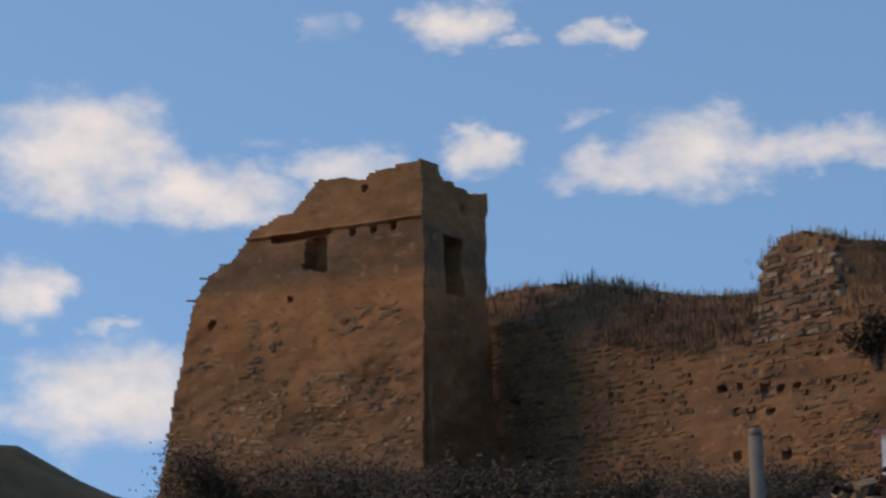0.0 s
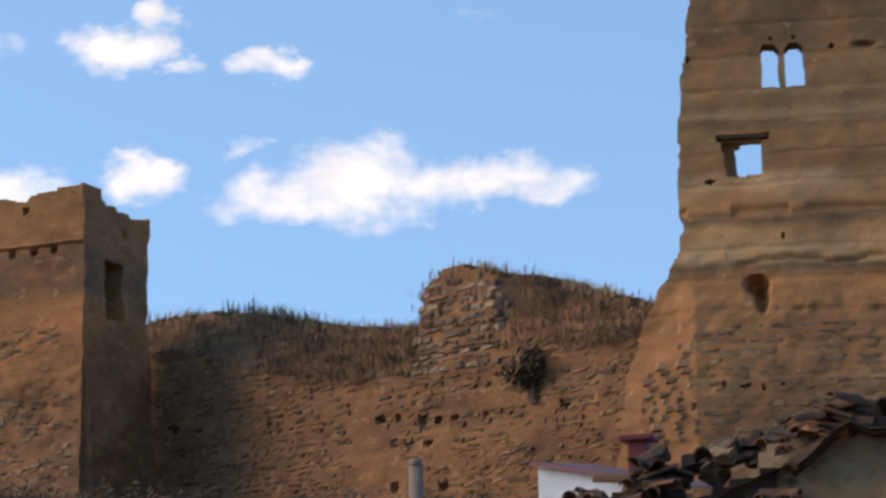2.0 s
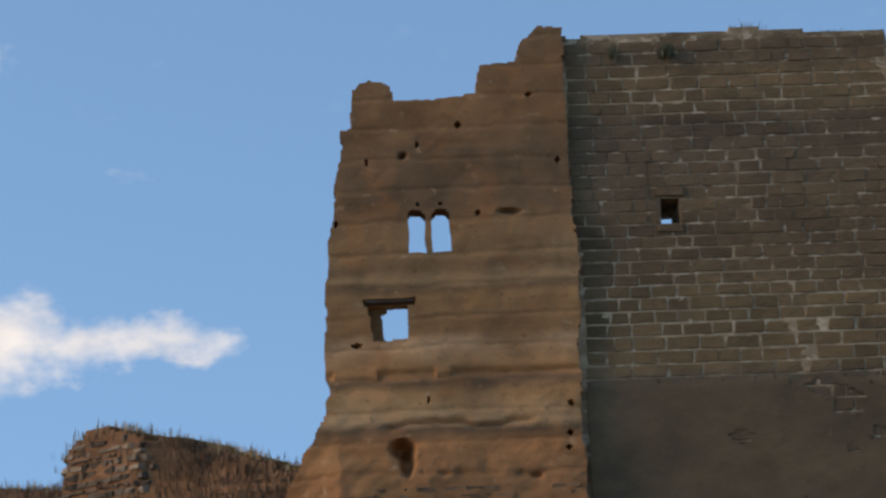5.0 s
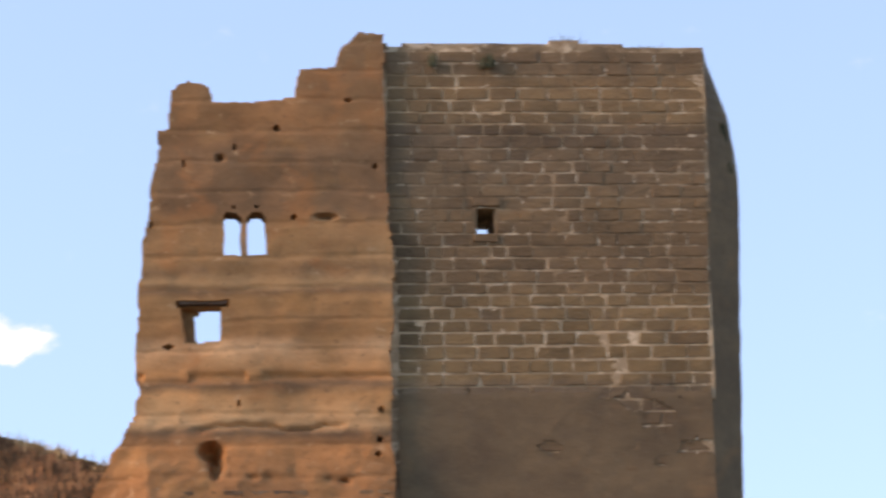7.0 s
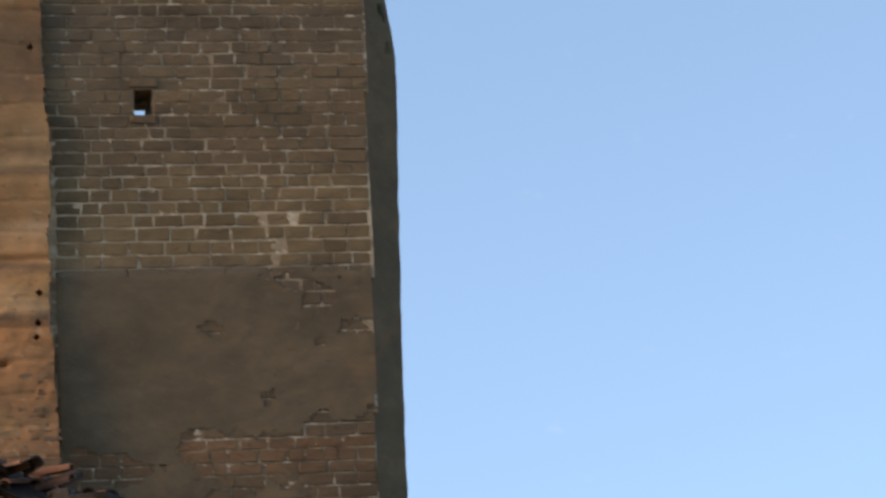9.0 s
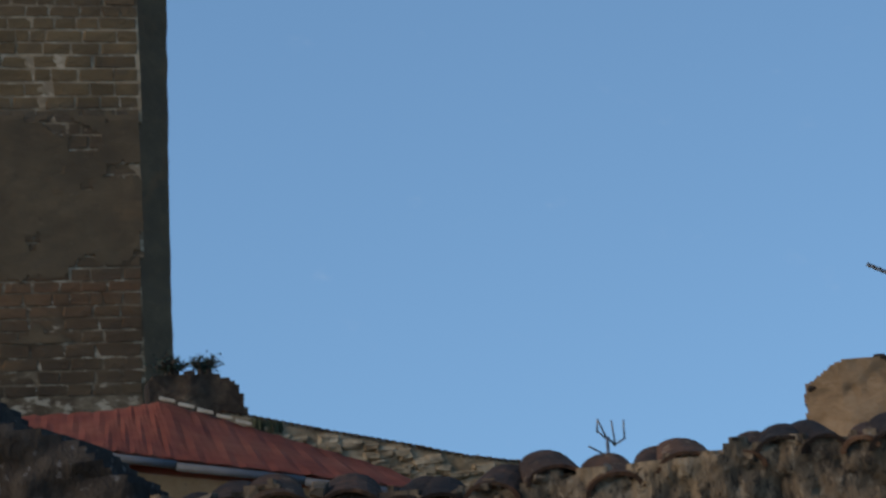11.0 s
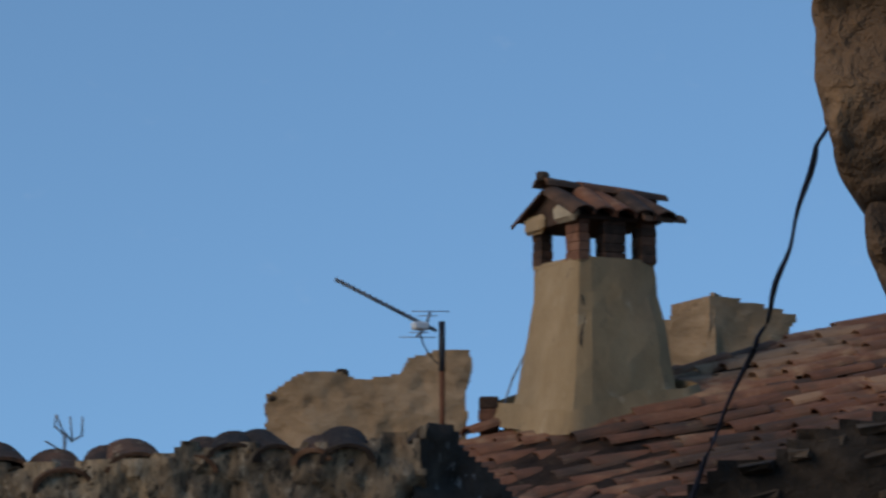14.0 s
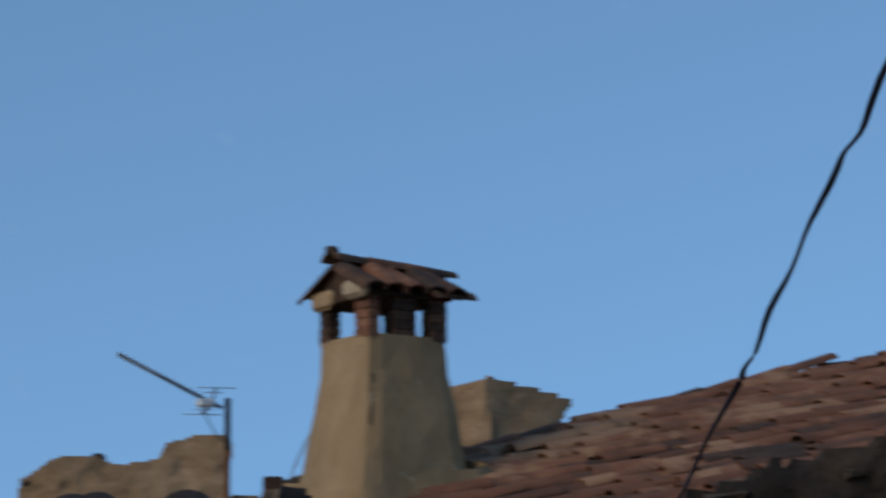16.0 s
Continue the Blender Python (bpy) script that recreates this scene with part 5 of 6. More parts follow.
def near_coping():
    rnd = random.Random(17)
    clay = (TILE_BROWN, TILE_BLACK, TILE_BROWN)
    for u, crown, half, tone in COPING:
        rise, tilt = 0.7, rnd.uniform(13, 18)
        me = tile_mesh(0.27, half, half * 0.88, rise, 0.016, clay[tone], 9)
        lie = pose(u, -0.035 + rnd.uniform(-0.02, 0.02), crown - half * 0.88 * rise - 0.27 * math.sin(radians(tilt)) + 0.016, tilt, rnd.uniform(-9, 9), rnd.uniform(-12, 12))
        put("coping_tile", me, near_wall, lie)
        # mortar that stops the tile's mouth
        rows, bed = [], bmesh.new()
        for y, k in ((0.035, 0.86), (0.26, 0.8)):
            rows.append([bed.verts.new((math.cos(q * math.pi / 8) * half * k, y + rnd.uniform(-0.012, 0.012), math.sin(q * math.pi / 8) * half * rise * k)) for q in range(9)]
                        + [bed.verts.new((-half * 0.8, y, -0.03)), bed.verts.new((half * 0.8, y, -0.03))])
        for q in range(11):
            bed.faces.new((rows[0][q], rows[0][(q + 1) % 11], rows[1][(q + 1) % 11], rows[1][q]))
        bed.faces.new(rows[0])
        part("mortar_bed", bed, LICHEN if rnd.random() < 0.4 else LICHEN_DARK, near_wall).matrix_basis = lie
    # clods of mortar between the tiles
    clods = [block_mesh("clod", LICHEN, 700 + k, 0.3, 0.16) for k in range(5)]
    for _ in range(24):
        u = rnd.uniform(-1.65, 0.74)
        w = rnd.uniform(0.025, 0.06)
        put("mortar_clod", rnd.choice(clods), near_wall, pose(u, rnd.uniform(-0.05, 0.0), float(near_top(np.array(u))) - rnd.uniform(0.01, 0.05), rnd.uniform(-15, 15), rnd.uniform(-25, 25), rnd.uniform(-20, 20)) @ Matrix.Diagonal((w, 0.1, w * 0.8, 1)))


# ---- chimney house: tiled roof, chimney, antenna, low ruin ----
def roof_z(x, y):
    saddle = 0.11 * math.exp(-((x - 6.9) / 0.6) ** 2 - ((y - 15.25) / 0.45) ** 2)
    return 2.53 + 0.2865 * (x - 6.35) + 0.25 * (y - 14.36) + saddle


SLOPE = 0.38
EAVE_DIR = Vector((0.657, -0.754, 0))
UP_DIR = Vector((0.754, 0.657, 0))
EAVE = Vector((6.35, 14.36, 2.47))


def crest(x, z):
    """The slope eases off towards its ridge."""
    return min(z, 4.06 + 0.09 * (x - 10.0)) if x > 9.9 else z


def far_edge(x):
    """y of the far edge of the roof over x."""
    return np.interp(x, (4, 10.8, 14), (16.25, 16.25, 13.6))


def build_roof_house():
    house = thing("tiled_house", pose(0, 0, 0), "low old house under a weathered clay-tile roof", "house")
    # deck under the tiles, from the eave to the far edge
    bm = bmesh.new()
    rows = []
    for k in range(41):
        x = 4.6 + 8.9 * k / 40
        y0, y1 = 14.36 - (x - 6.35) * 0.754 / 0.657, float(far_edge(x)) - 0.06
        rows.append([bm.verts.new((x, y0 + (y1 - y0) * s / 8, crest(x, roof_z(x, y0 + (y1 - y0) * s / 8)) - 0.085)) for s in range(9)])
    for p, q in zip(rows, rows[1:]):
        for s in range(8):
            bm.faces.new((p[s], q[s], q[s + 1], p[s + 1]))
    bmesh.ops.solidify(bm, geom=bm.faces[:], thickness=0.1)
    part("roof_deck", bm, TILE_DARK, house)
    bm = bmesh.new()
    a, b = EAVE + EAVE_DIR * -3.1 + UP_DIR * 0.06, EAVE + EAVE_DIR * 5.2 + UP_DIR * 0.06
    c, d = b + UP_DIR * 1.2, a + UP_DIR * 1.2
    vs = [bm.verts.new((p.x, p.y, z)) for z in (0, 2.445) for p in (a, b, c, d)]
    for k in range(4):
        bm.faces.new((vs[k], vs[(k + 1) % 4], vs[4 + (k + 1) % 4], vs[4 + k]))
    bm.faces.new(vs[4:])
    part("wall", bm, DARK_STONE, house, "dark stone house wall under the eave")
    return house


tiled_house = build_roof_house()


def lay_roof_tiles():
    """Rows of barrel tiles from the eave to the far edge; those past three hundred are joined."""
    rnd = random.Random(23)
    cover = [tile_mesh(0.4, 0.084, 0.072, 0.46, 0.014, TILE, 6) for _ in range(4)]
    rise = math.degrees(math.atan(SLOPE))
    turn = math.degrees(math.atan2(UP_DIR.y, UP_DIR.x)) - 90
    n, jv, jf = 0, [], []
    # the rows run along the slope that climbs to the ridge; each tile laps the one below it
    along, across = Vector((0.995, -0.1, 0)), Vector((0.1, 0.995, 0))
    climb = math.degrees(math.atan(0.26))
    lean = math.degrees(math.atan(0.277))
    for k in range(34):
        for q in range(34):
            p = Vector((4.4, 11.2, 0)) + across * (0.162 * k) + along * (0.275 * q + 0.13 * (k % 2) + rnd.uniform(-0.05, 0.05))
            front = 14.36 - (p.x - 6.35) * 0.754 / 0.657
            z = crest(p.x, roof_z(p.x, p.y)) - 0.06
            if p.y > float(far_edge(p.x)) - 0.07 or p.y < front + 0.04 or z > 4.27 or not 4.7 < p.x < 12.8:
                continue
            sag = 0.03 * math.sin(p.x * 1.7) + 0.015 * math.sin(p.y * 3.3)
            m = pose(p.x, p.y, z + sag + rnd.uniform(-0.012, 0.018), climb - 3 + rnd.uniform(-2.5, 2.5), lean + rnd.uniform(-6, 6), -95.7 + rnd.uniform(-5, 5))
            if n < 300 and 6.0 < p.x < 10.5:
                put("roof_tile", rnd.choice(cover), tiled_house, m)
                n += 1
            else:
                me, o = cover[0], len(jv)
                jv += [m @ v.co for v in me.vertices]
                jf += [tuple(o + i for i in f.vertices) for f in me.polygons]
    a = -2.4
    while a < 6.2:
        p = EAVE + EAVE_DIR * a - UP_DIR * 0.06
        z = EAVE.z - SLOPE * 0.06 + 0.03 * math.sin(p.x * 1.7)
        put("eave_tile", rnd.choice(cover), tiled_house, pose(p.x, p.y, z + rnd.uniform(-0.01, 0.02), rise - 3, rnd.uniform(-6, 6), turn + rnd.uniform(-8, 8)))
        put("eave_tile", cover[0], tiled_house, pose(p.x + EAVE_DIR.x * 0.08, p.y + EAVE_DIR.y * 0.08, z + 0.02, rise, 180, turn))
        a += 0.158
    edge_tile = tile_mesh(0.42, 0.1, 0.088, 0.5, 0.016, TILE, 6)
    x = 6.45
    while x < 13.5:
        y = float(far_edge(x)) - 0.12
        z = crest(x, roof_z(x, y)) - 0.06 + 0.025 * math.sin(x * 1.1)
        tilt = 15.5 if roof_z(x, y) <= crest(x, roof_z(x, y)) else 5
        put("edge_tile", edge_tile, tiled_house, pose(x, y, z, 0, 0, 0) @ pose(0, 0, 0, 0, -tilt, 0) @ pose(0, 0, 0, 3, 0, -90 + rnd.uniform(-3, 3)))
        x += 0.33
    put("far_tiles", mesh_of("far_tiles", jv, jf, TILE), tiled_house, kind="stuff")


def build_chimney():
    ch = thing("chimney", pose(7.135, 15.79, 0, 0, 0, 6.8), "tapered tan plastered chimney with a small tiled gable cap", "chimney")
    bm = bmesh.new()
    levels = 12
    rings = []
    rnd = random.Random(4)
    for k in range(levels + 1):
        t = k / levels
        z = 2.7 + 1.27 * t
        r = float(np.interp(z, (2.7, 3.0, 3.2, 3.85, 3.97), (0.485, 0.43, 0.372, 0.282, 0.27)))
        ring = []
        for s in range(4):
            for e in range(6):
                f = -1 + 2 * e / 6
                x, y = ((f, -1), (1, f), (-f, 1), (-1, -f))[s]
                ease = 0.93 if e == 0 else 1.0
                w = (float(fbm(s * 7 + e * 0.7, z * 4, 111, 3)) - 0.5) * 0.035
                ring.append(bm.verts.new((x * (r * ease + w), y * (r * ease + w), z)))
        rings.append(ring)
    for a, b in zip(rings, rings[1:]):
        for s in range(24):
            bm.faces.new((a[s], a[(s + 1) % 24], b[(s + 1) % 24], b[s]))
    bm.faces.new(rings[-1])
    part("shaft", bm, PLASTER, ch, "tan plastered tapering stack")
    bm = bmesh.new()
    foot = []
    for k, (r, z) in enumerate(((0.44, 0.1), (0.452, 0.04), (0.475, -0.03))):
        ring = []
        for q in range(32):
            f = -1 + 2 * (q % 8) / 8
            x, y = ((f, -1), (1, f), (-f, 1), (-1, -f))[q // 8]
            wx, wy = 7.135 + x * r, 15.79 + y * r
            ring.append(bm.verts.new((x * r * (1 + 0.05 * (float(fbm(q * 0.9, k * 3.0, 113, 3)) - 0.5)), y * r, max(2.72, roof_z(wx, wy) + z - 0.02) + 0.05 * (float(fbm(q * 0.7, k * 2.0, 112, 3)) - 0.5))))
        foot.append(ring)
    for a, b in zip(foot, foot[1:]):
        for q in range(32):
            bm.faces.new((a[q], b[q], b[(q + 1) % 32], a[(q + 1) % 32]))
    part("foot_fillet", bm, PLASTER, ch, "rough mortar fillet where the stack meets the tiles", True)
    crack = [(-0.268 - 0.1 * (3.72 - z) + 0.012 * math.sin(z * 23), -0.283 - 0.11 * (3.72 - z), z) for z in np.linspace(3.2, 3.74, 14)]
    tube("crack", [(x + 0.02, y, z) for x, y, z in crack], lambda t: 0.004 + 0.007 * math.sin(t * math.pi), DARK_STONE, ch, sides=5)
    bm = bmesh.new()
    add_box(bm, -0.268, 0.268, -0.268, 0.268, 3.93, 3.972, 0.012, 0.006)
    part("shaft_head", bm, PLASTER, ch, "rough mortar band under the brick piers")
    # brick piers: four corners and one in the middle of the front and the back
    for x0, x1, y0, y1, mat in ((-0.27, -0.195, -0.27, -0.12, BRICK), (-0.27, -0.185, 0.165, 0.27, SOOT), (0.165, 0.27, -0.27, -0.15, SOOT), (0.17, 0.27, 0.15, 0.27, SOOT), (-0.09, 0.06, -0.265, -0.17, SOOT), (-0.01, 0.08, 0.17, 0.265, SOOT)):
        for k in range(5):
            z = 3.95 + 0.054 * k
            box_part("pier_brick", x0, x1, y0, y1, z, z + 0.052, mat, ch, 0.004, 0.003)
        box_part("pier_core", x0 + 0.008, x1 - 0.008, y0 + 0.008, y1 - 0.008, 3.94, 4.22, SOOT, ch, 0.004)
    # cap: slab, gable plaster, tiles
    bm = bmesh.new()
    vs = [bm.verts.new(v) for v in ((-0.29, -0.29, 4.19), (0.29, -0.29, 4.19), (0.29, 0.29, 4.17), (-0.29, 0.29, 4.17), (-0.29, 0, 4.39), (0.29, 0, 4.39), (-0.29, -0.29, 4.21), (0.29, -0.29, 4.21), (0.29, 0.29, 4.21), (-0.29, 0.29, 4.21))]
    for f in ((3, 2, 1, 0), (0, 1, 7, 6), (1, 2, 8, 5, 7), (2, 3, 9, 8), (3, 0, 6, 4, 9), (6, 7, 5, 4), (4, 5, 8, 9)):
        bm.faces.new([vs[k] for k in f])
    part("cap_core", bm, SOOT, ch)
    box_part("plaster_patch", -0.335, -0.27, -0.31, -0.06, 4.18, 4.29, PLASTER_PALE, ch, 0.03, 0.01)
    box_part("plaster_patch", -0.325, -0.28, 0.06, 0.3, 4.15, 4.26, PLASTER, ch, 0.03, 0.012)
    cap_tile = [tile_mesh(0.36, 0.085, 0.07, 0.7, 0.014, m_, 7) for m_ in (TILE, TILE_DARK)]
    tilt = 31
    for k in range(5):
        x = -0.28 + 0.14 * k
        put("cap_tile", cap_tile[k % 3 == 0], ch, pose(x, -0.36, 4.2, tilt - 4 + 2 * (k % 2), (-4, 5, -2, 6, -5)[k], (3, -4, 2, -3, 5)[k]))
        put("cap_tile", cap_tile[k % 2], ch, pose(x, 0.36, 4.2, tilt - 4, 0, 180))
    for k in range(3):
        put("ridge_tile", cap_tile[1] if k != 1 else cap_tile[0], ch, pose(-0.37 + 0.25 * k, 0, 4.385 + 0.012 * (2 - k), -2, 0, -90 + (3, -3, 2)[k]))
    box_part("ridge_stone", -0.385, -0.315, -0.04, 0.035, 4.44, 4.5, DARK_STONE, ch, 0.015, 0.008, "dark stone weighing down the ridge tile")
    put("loose_tile", cap_tile[1], ch, pose(0.1, -0.3, 4.2, 2, 8, -78))
    return ch


def build_antenna():
    ant = thing("tv_antenna", pose(6.17, 15.81, 0), "rooftop television antenna on a thin mast", "antenna")
    rod_part("mast", (((0.0, 0, 2.6), (0.0, 0, 3.3), 0.017),), RUST, ant, "rusty lower mast")
    rod_part("mast_head", (((0.0, 0, 3.3), (0.0, 0, 3.59), 0.02),), STEEL, ant)
    a, b = Vector((-0.58, 0.22, 3.84)), Vector((-0.03, 0.01, 3.535))
    rod_part("boom", ((a, b, 0.011),), ALU, ant)
    side = (b - a).cross(Vector((0, 0, 1))).normalized()
    up = side.cross(b - a).normalized()
    for k in range(15):
        p = a.lerp(b, 0.02 + 0.055 * k)
        rod_part("director", ((p - side * 0.11, p + side * 0.11, 0.0055),), ALU, ant, sides=5)
    c = a.lerp(b, 0.9)
    for s in (-1, 1):
        tip = c + up * 0.085 * s + (a - b).normalized() * 0.02
        rod_part("reflector_arm", ((c, tip, 0.008),), ALU, ant, sides=6)
        rod_part("reflector_bar", ((tip - Vector((0.1, -0.03, 0)), tip + Vector((0.11, -0.03, 0)), 0.0028),), ALU, ant, sides=5)
        rod_part("reflector_bar", ((tip - up * 0.03 * s - Vector((0.05, -0.02, 0)), tip - up * 0.03 * s + Vector((0.05, -0.02, 0)), 0.0028),), ALU, ant, sides=5)
    bm = bmesh.new()
    p = a.lerp(b, 0.84) + Vector((0, 0, -0.015))
    add_box(bm, p.x - 0.05, p.x + 0.05, p.y - 0.03, p.y + 0.03, p.z - 0.03, p.z + 0.02, 0.012)
    part("dipole_box", bm, WHITE_PLASTIC, ant)
    tube("lead", [p + Vector((0.02 * t, 0, -0.03)) + Vector((0.11 * t, -0.02 * t, -0.2 * t ** 0.6 - 0.02)) for t in np.linspace(0, 1, 9)], 0.004, STEEL, ant)

    second = thing("bent_antenna", pose(7.95, 31.9, 0), "distant bent television antenna behind the wall", "antenna")
    rod_part("mast", (((0, 0, 2.0), (0, 0, 4.2), 0.02),), ALU, second)
    for x0, z0, x1, z1 in ((-0.1, 4.5, -0.1, 4.35), (-0.1, 4.5, 0.0, 4.3), (-0.1, 4.36, 0.03, 4.25), (0.06, 4.48, 0.1, 4.2), (0.2, 4.48, 0.21, 4.28), (0.21, 4.28, 0.08, 4.2), (-0.22, 4.2, -0.02, 4.1), (0.0, 4.3, 0.1, 4.2)):
        rod_part("element", (((x0, 0, z0 - 0.1), (x1, 0.05, z1 - 0.1), 0.011),), ALU, second, sides=5)


def build_low_ruin():
    ruin = thing("ruined_wall", pose(8.37, 26.04, -0.03, 0, 0, -19.5), "weathered yellow-brown remnant of an earth wall", "wall")
    top = profile(((0, 4.0), (0.04, 4.16), (0.2, 4.26), (0.36, 4.35), (0.6, 4.38), (0.95, 4.3), (1.3, 4.36), (1.35, 4.5), (1.6, 4.555), (1.96, 4.58)))
    right = profile(((1, 1.9), (4.2, 1.9), (4.4, 1.96), (4.6, 1.94)))

    def inside(u, z):
        rag = (fbm(u / 0.12, z / 0.12, 121, 3) - 0.5) * 0.03
        return (z < top(u) + rag) & (u < right(z) + rag) & (u > 0.02 + rag)

    def relief(u, z):
        return (fbm(u / 0.6, z / 0.5, 122) - 0.5) * 0.14 + (fbm(u / 0.15, z / 0.12, 123, 3) - 0.5) * 0.05 + 0.35 * np.clip(0.36 - u, 0, 1)
    put("masonry", slab("masonry", -0.1, 2.2, 0.8, 4.7, 0.022, inside, relief, 0.6, SANDSTONE, 0.012, 15), ruin)
    for u, z in ((0.1, 4.12), (0.24, 4.2), (0.74, 4.37)):
        bm = bmesh.new()
        add_box(bm, u - 0.06, u + 0.06, 0.1, 0.3, z - 0.03, z + 0.04, 0.02, 0.015)
        part("loose_stone", bm, DARK_STONE, ruin)

    block = thing("masonry_block", pose(9.78, 19.55, 0, 0, 0, 2), "broken yellow sandstone masonry block behind the roof", "ruin")
    t2 = profile(((-0.06, 4.36), (0.02, 4.33), (0.26, 4.32), (0.55, 4.27), (0.69, 4.25), (0.8, 4.24)))
    put("front_face", slab("front_face", -0.02, 0.78, 2.5, 4.6, 0.03, lambda u, z: (z < t2(u) + (fbm(u / 0.1, 0 * u, 131, 2) - 0.5) * 0.04) & (u < 0.62 + np.clip(z - 4.05, 0, 1) * 0.6), lambda u, z: (fbm(u / 0.3, z / 0.3, 132) - 0.5) * 0.1, 0.6, SANDSTONE, 0.02, 16), block)
    t3 = profile(((-0.5, 4.1), (-0.36, 4.16), (-0.2, 4.24), (-0.07, 4.34), (0.02, 4.36)))
    put("side_face", slab("side_face", -0.5, 0.02, 2.5, 4.6, 0.03, lambda u, z: z < t3(u) + (fbm(u / 0.1, 0 * u, 133, 2) - 0.5) * 0.05, lambda u, z: (fbm(u / 0.3, z / 0.3, 134) - 0.5) * 0.1, 0.4, SANDSTONE, 0.02, 17), block, pose(0, 0, 0, 0, 0, -42))
    stub = thing("brick_stub", pose(6.62, 16.2, 0, 0, 0, -20), "small brick vent stub beside the chimney", "vent")
    for k in range(4):
        box_part("brick", -0.06, 0.06, -0.06, 0.06, 2.9 + 0.075 * k, 2.97 + 0.075 * k, SOOT if k == 3 else BRICK, stub, 0.008, 0.004)
    box_part("stay_plate", 0.09, 0.2, -0.03, 0.03, 3.1, 3.16, STEEL, stub, 0.005)
    tube("stay_wire", [(0.08, 0, 3.12), (0.14, 0, 3.3), (0.24, 0, 3.5)], 0.006, ALU, stub)
    tube("stay_wire", [(0.24, 0, 3.5), (0.27, 0, 3.35), (0.24, 0, 3.15)], 0.004, ALU, stub)
    tube("stay_wire", [(-0.02, -0.04, 3.06), (-0.12, -0.04, 2.99), (-0.2, -0.04, 2.95)], 0.005, ALU, stub)


# ---- dark wall in front of the roof, near stone corner and cable ----
def build_dark_wall():
    wall = thing("dark_stone_wall", pose(4.1, 9.3, 0, 0, 0, -29), "dark mossy stone wall with a coping of old tiles and slabs", "wall")
    top = profile(((-0.1, 2.0), (0.25, 2.22), (0.45, 2.3), (0.9, 2.47), (1.33, 2.6), (2.2, 2.82), (3.2, 3.05)))
    put("masonry", slab("masonry", -0.2, 3.2, -0.2, 3.1, 0.035, lambda u, z: (z < top(u) - 0.06 + (fbm(u / 0.1, 0 * u, 141, 3) - 0.5) * 0.06), lambda u, z: (fbm(u / 0.25, z / 0.15, 142) - 0.5) * 0.2 + (fbm(u / 0.06, z / 0.05, 143, 2) - 0.5) * 0.05, 0.5, DARK_STONE, 0.02, 18), wall)
    rnd = random.Random(31)
    kinds = [block_mesh("stone", DARK_STONE, 500 + k, 0.34, 0.14) for k in range(6)]
    for _ in range(120):
        u = rnd.uniform(-0.1, 3.0)
        z = float(top(u)) - rnd.uniform(0.02, 0.75)
        w, h = rnd.uniform(0.06, 0.18), rnd.uniform(0.035, 0.085)
        put("stone", rnd.choice(kinds), wall, pose(u, -0.03 + rnd.uniform(-0.02, 0.03), z - h, 0, rnd.uniform(-16, -4), rnd.uniform(-8, 8)) @ Matrix.Diagonal((w, 0.2, h, 1)))


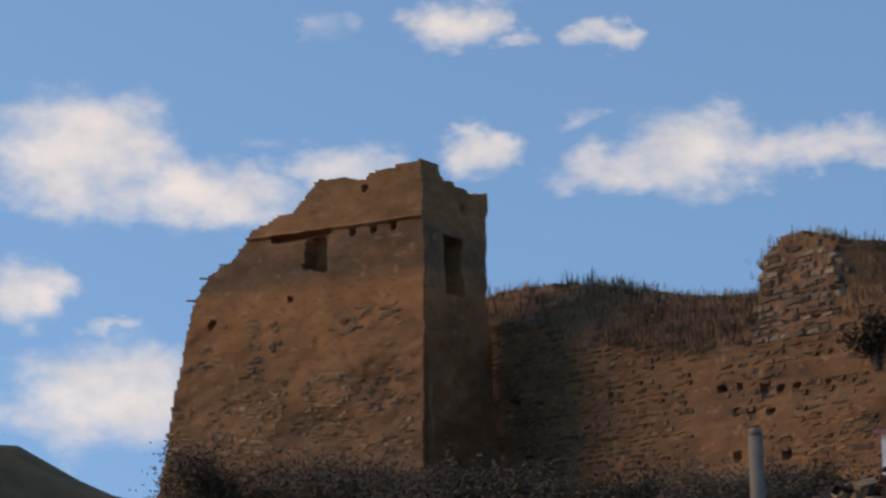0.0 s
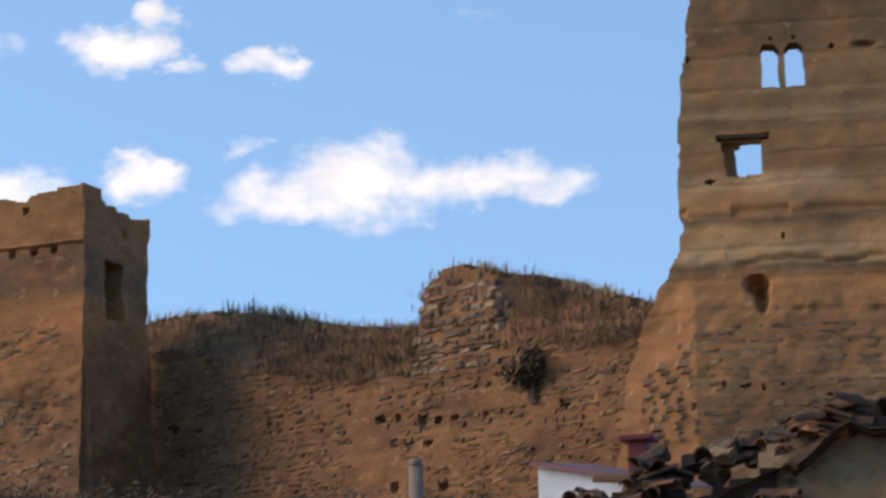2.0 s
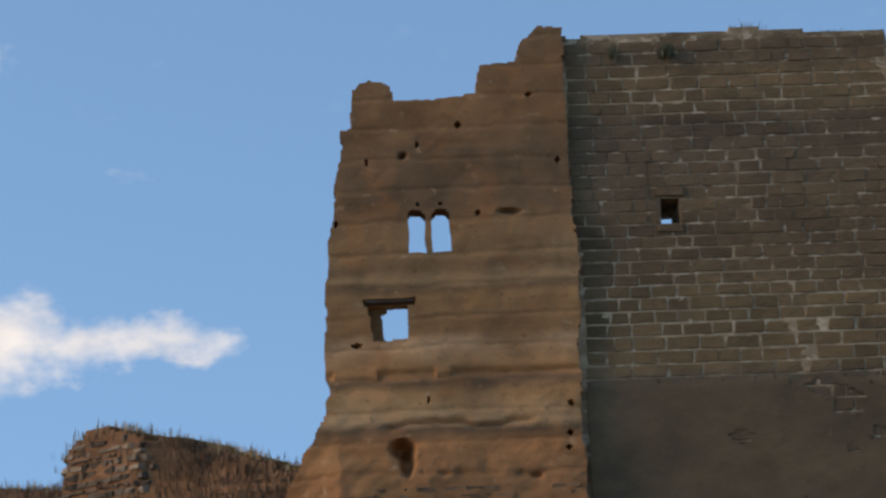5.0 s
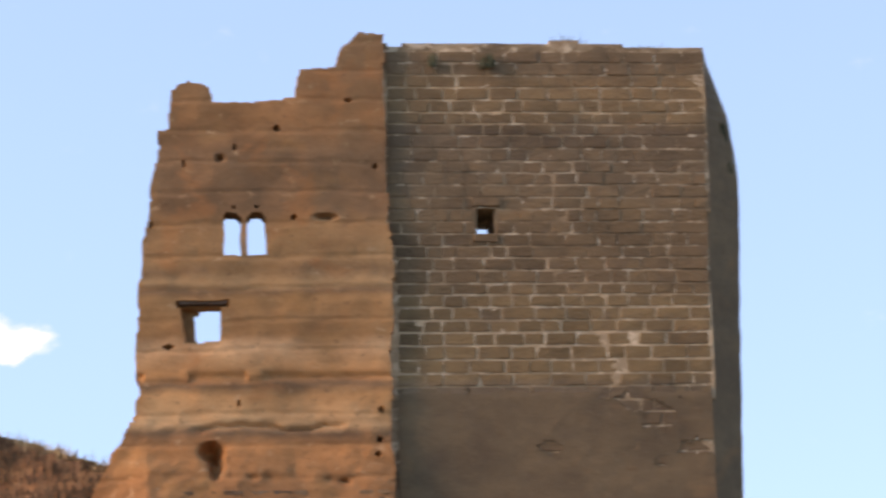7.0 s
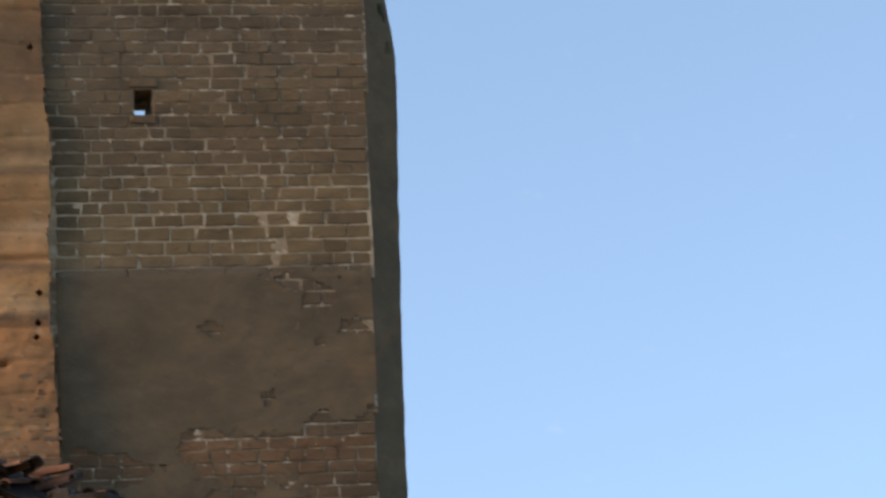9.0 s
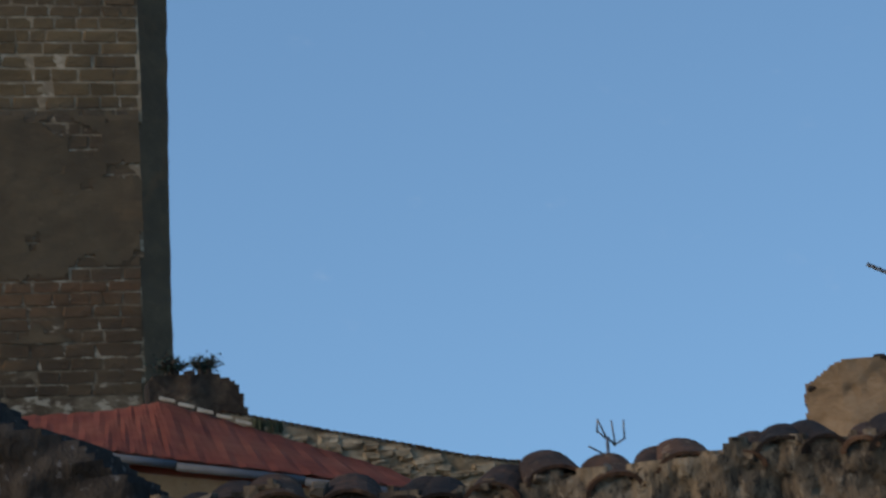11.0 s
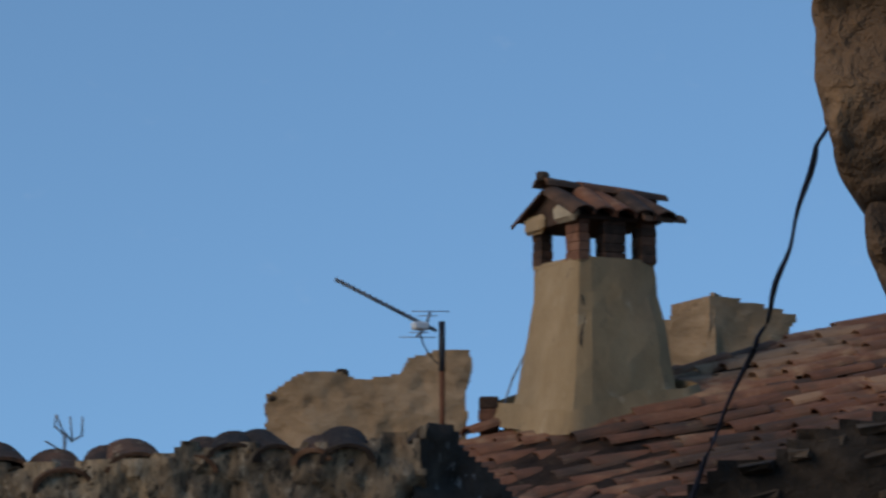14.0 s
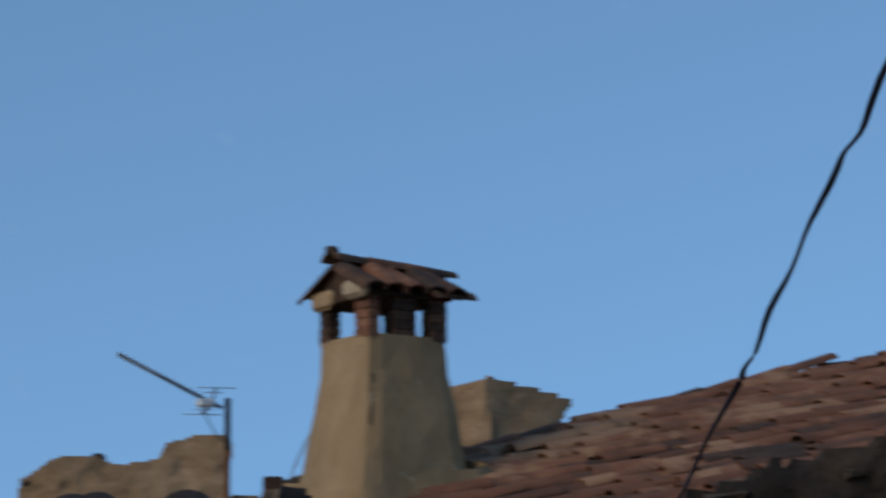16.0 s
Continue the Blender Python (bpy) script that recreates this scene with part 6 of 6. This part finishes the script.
def build_near_corner():
    """Rough quoins stacked into a corner that leans back towards its foot."""
    corner = thing("stone_corner", pose(1.021, 1.889, 0, 0, 0, -31) @ Matrix.Translation((0, 0, 1.594 - 0.52 * 1.594)) @ Matrix.Diagonal((0.52, 0.52, 0.52, 1)), "rough ochre stone house corner close to the street", "wall")
    left = profile(((0, 0.3), (1.9, 0.17), (2.06, 0.125), (2.13, 0.095), (2.19, 0.075), (2.25, 0.07), (2.29, 0.052), (2.37, 0.03), (2.44, 0.018), (2.52, 0.004), (2.9, -0.01), (3.4, -0.03)))
    for n, (z0, z1) in enumerate(((-1.5, 0.7), (0.7, 1.35), (1.35, 2.0), (2.0, 2.262), (2.262, 2.62), (2.62, 3.05), (3.05, 3.4))):
        nz, nu = max(12, int((z1 - z0) / 0.008)), 40
        verts, faces = [], []
        for i in range(nz + 1):
            z = z0 + (z1 - z0) * i / nz
            t = 2 * i / nz - 1
            inset = 0.014 * t ** 8
            for k in range(nu + 1):
                s = k / nu
                u0 = float(left(z)) + inset + (float(fbm(z / 0.09, n * 3.0, 160, 4)) - 0.5) * 0.03
                u = u0 + 0.6 * s ** 1.6
                y = (float(fbm(u / 0.14, z / 0.12, 161, 5)) - 0.5) * 0.2 + 0.05 * (1 - min(1, s * 9)) ** 2 + inset * 1.5
                verts.append((u, y, z))
            verts.append((float(left(z)) + 0.6, 0.5, z))
            verts.append((float(left(z)) + inset + 0.02, 0.5, z))
        w = nu + 3
        for i in range(nz):
            for k in range(w):
                a, b_ = i * w + k, i * w + (k + 1) % w
                faces.append((a, b_, b_ + w, a + w))
        faces += [tuple(range(w))[::-1], tuple(nz * w + k for k in range(w))]
        put("quoin", mesh_of("quoin", verts, faces, NEAR_STONE, True), corner)
    # the cable comes towards the street as it climbs
    path = ((1.95, 3.3, 2.95), (2.003, 3.528, 2.514), (2.088, 3.786, 2.399), (2.136, 3.922, 2.366), (2.244, 4.207, 2.276), (2.302, 4.402, 2.178), (2.295, 4.44, 2.13), (2.31, 4.66, 1.965), (2.3, 4.9, 1.6), (2.3, 5.0, 1.2))
    pts = []
    for k in range(len(path) - 1):
        for s in range(6):
            p = Vector(path[k]).lerp(Vector(path[k + 1]), s / 6)
            w = k * 6 + s
            pts.append(p + Vector((0.003 * math.sin(w * 1.1), 0, 0.002 * math.cos(w * 0.7))))
    tube("hanging_cable", pts, lambda t: 0.0042 + 0.0012 * math.sin(t * 40), CABLE, None, "black cable hanging from the stone house corner", "cable")


build_near_corner()
build_dark_wall()
build_antenna()
build_low_ruin()
build_chimney()
build_red_house()
# ---- pieces last: tiles, blocks, stones ----
near_coping()
build_collapse()
lay_roof_tiles()
build_keep_blocks()
build_curtain_stones()
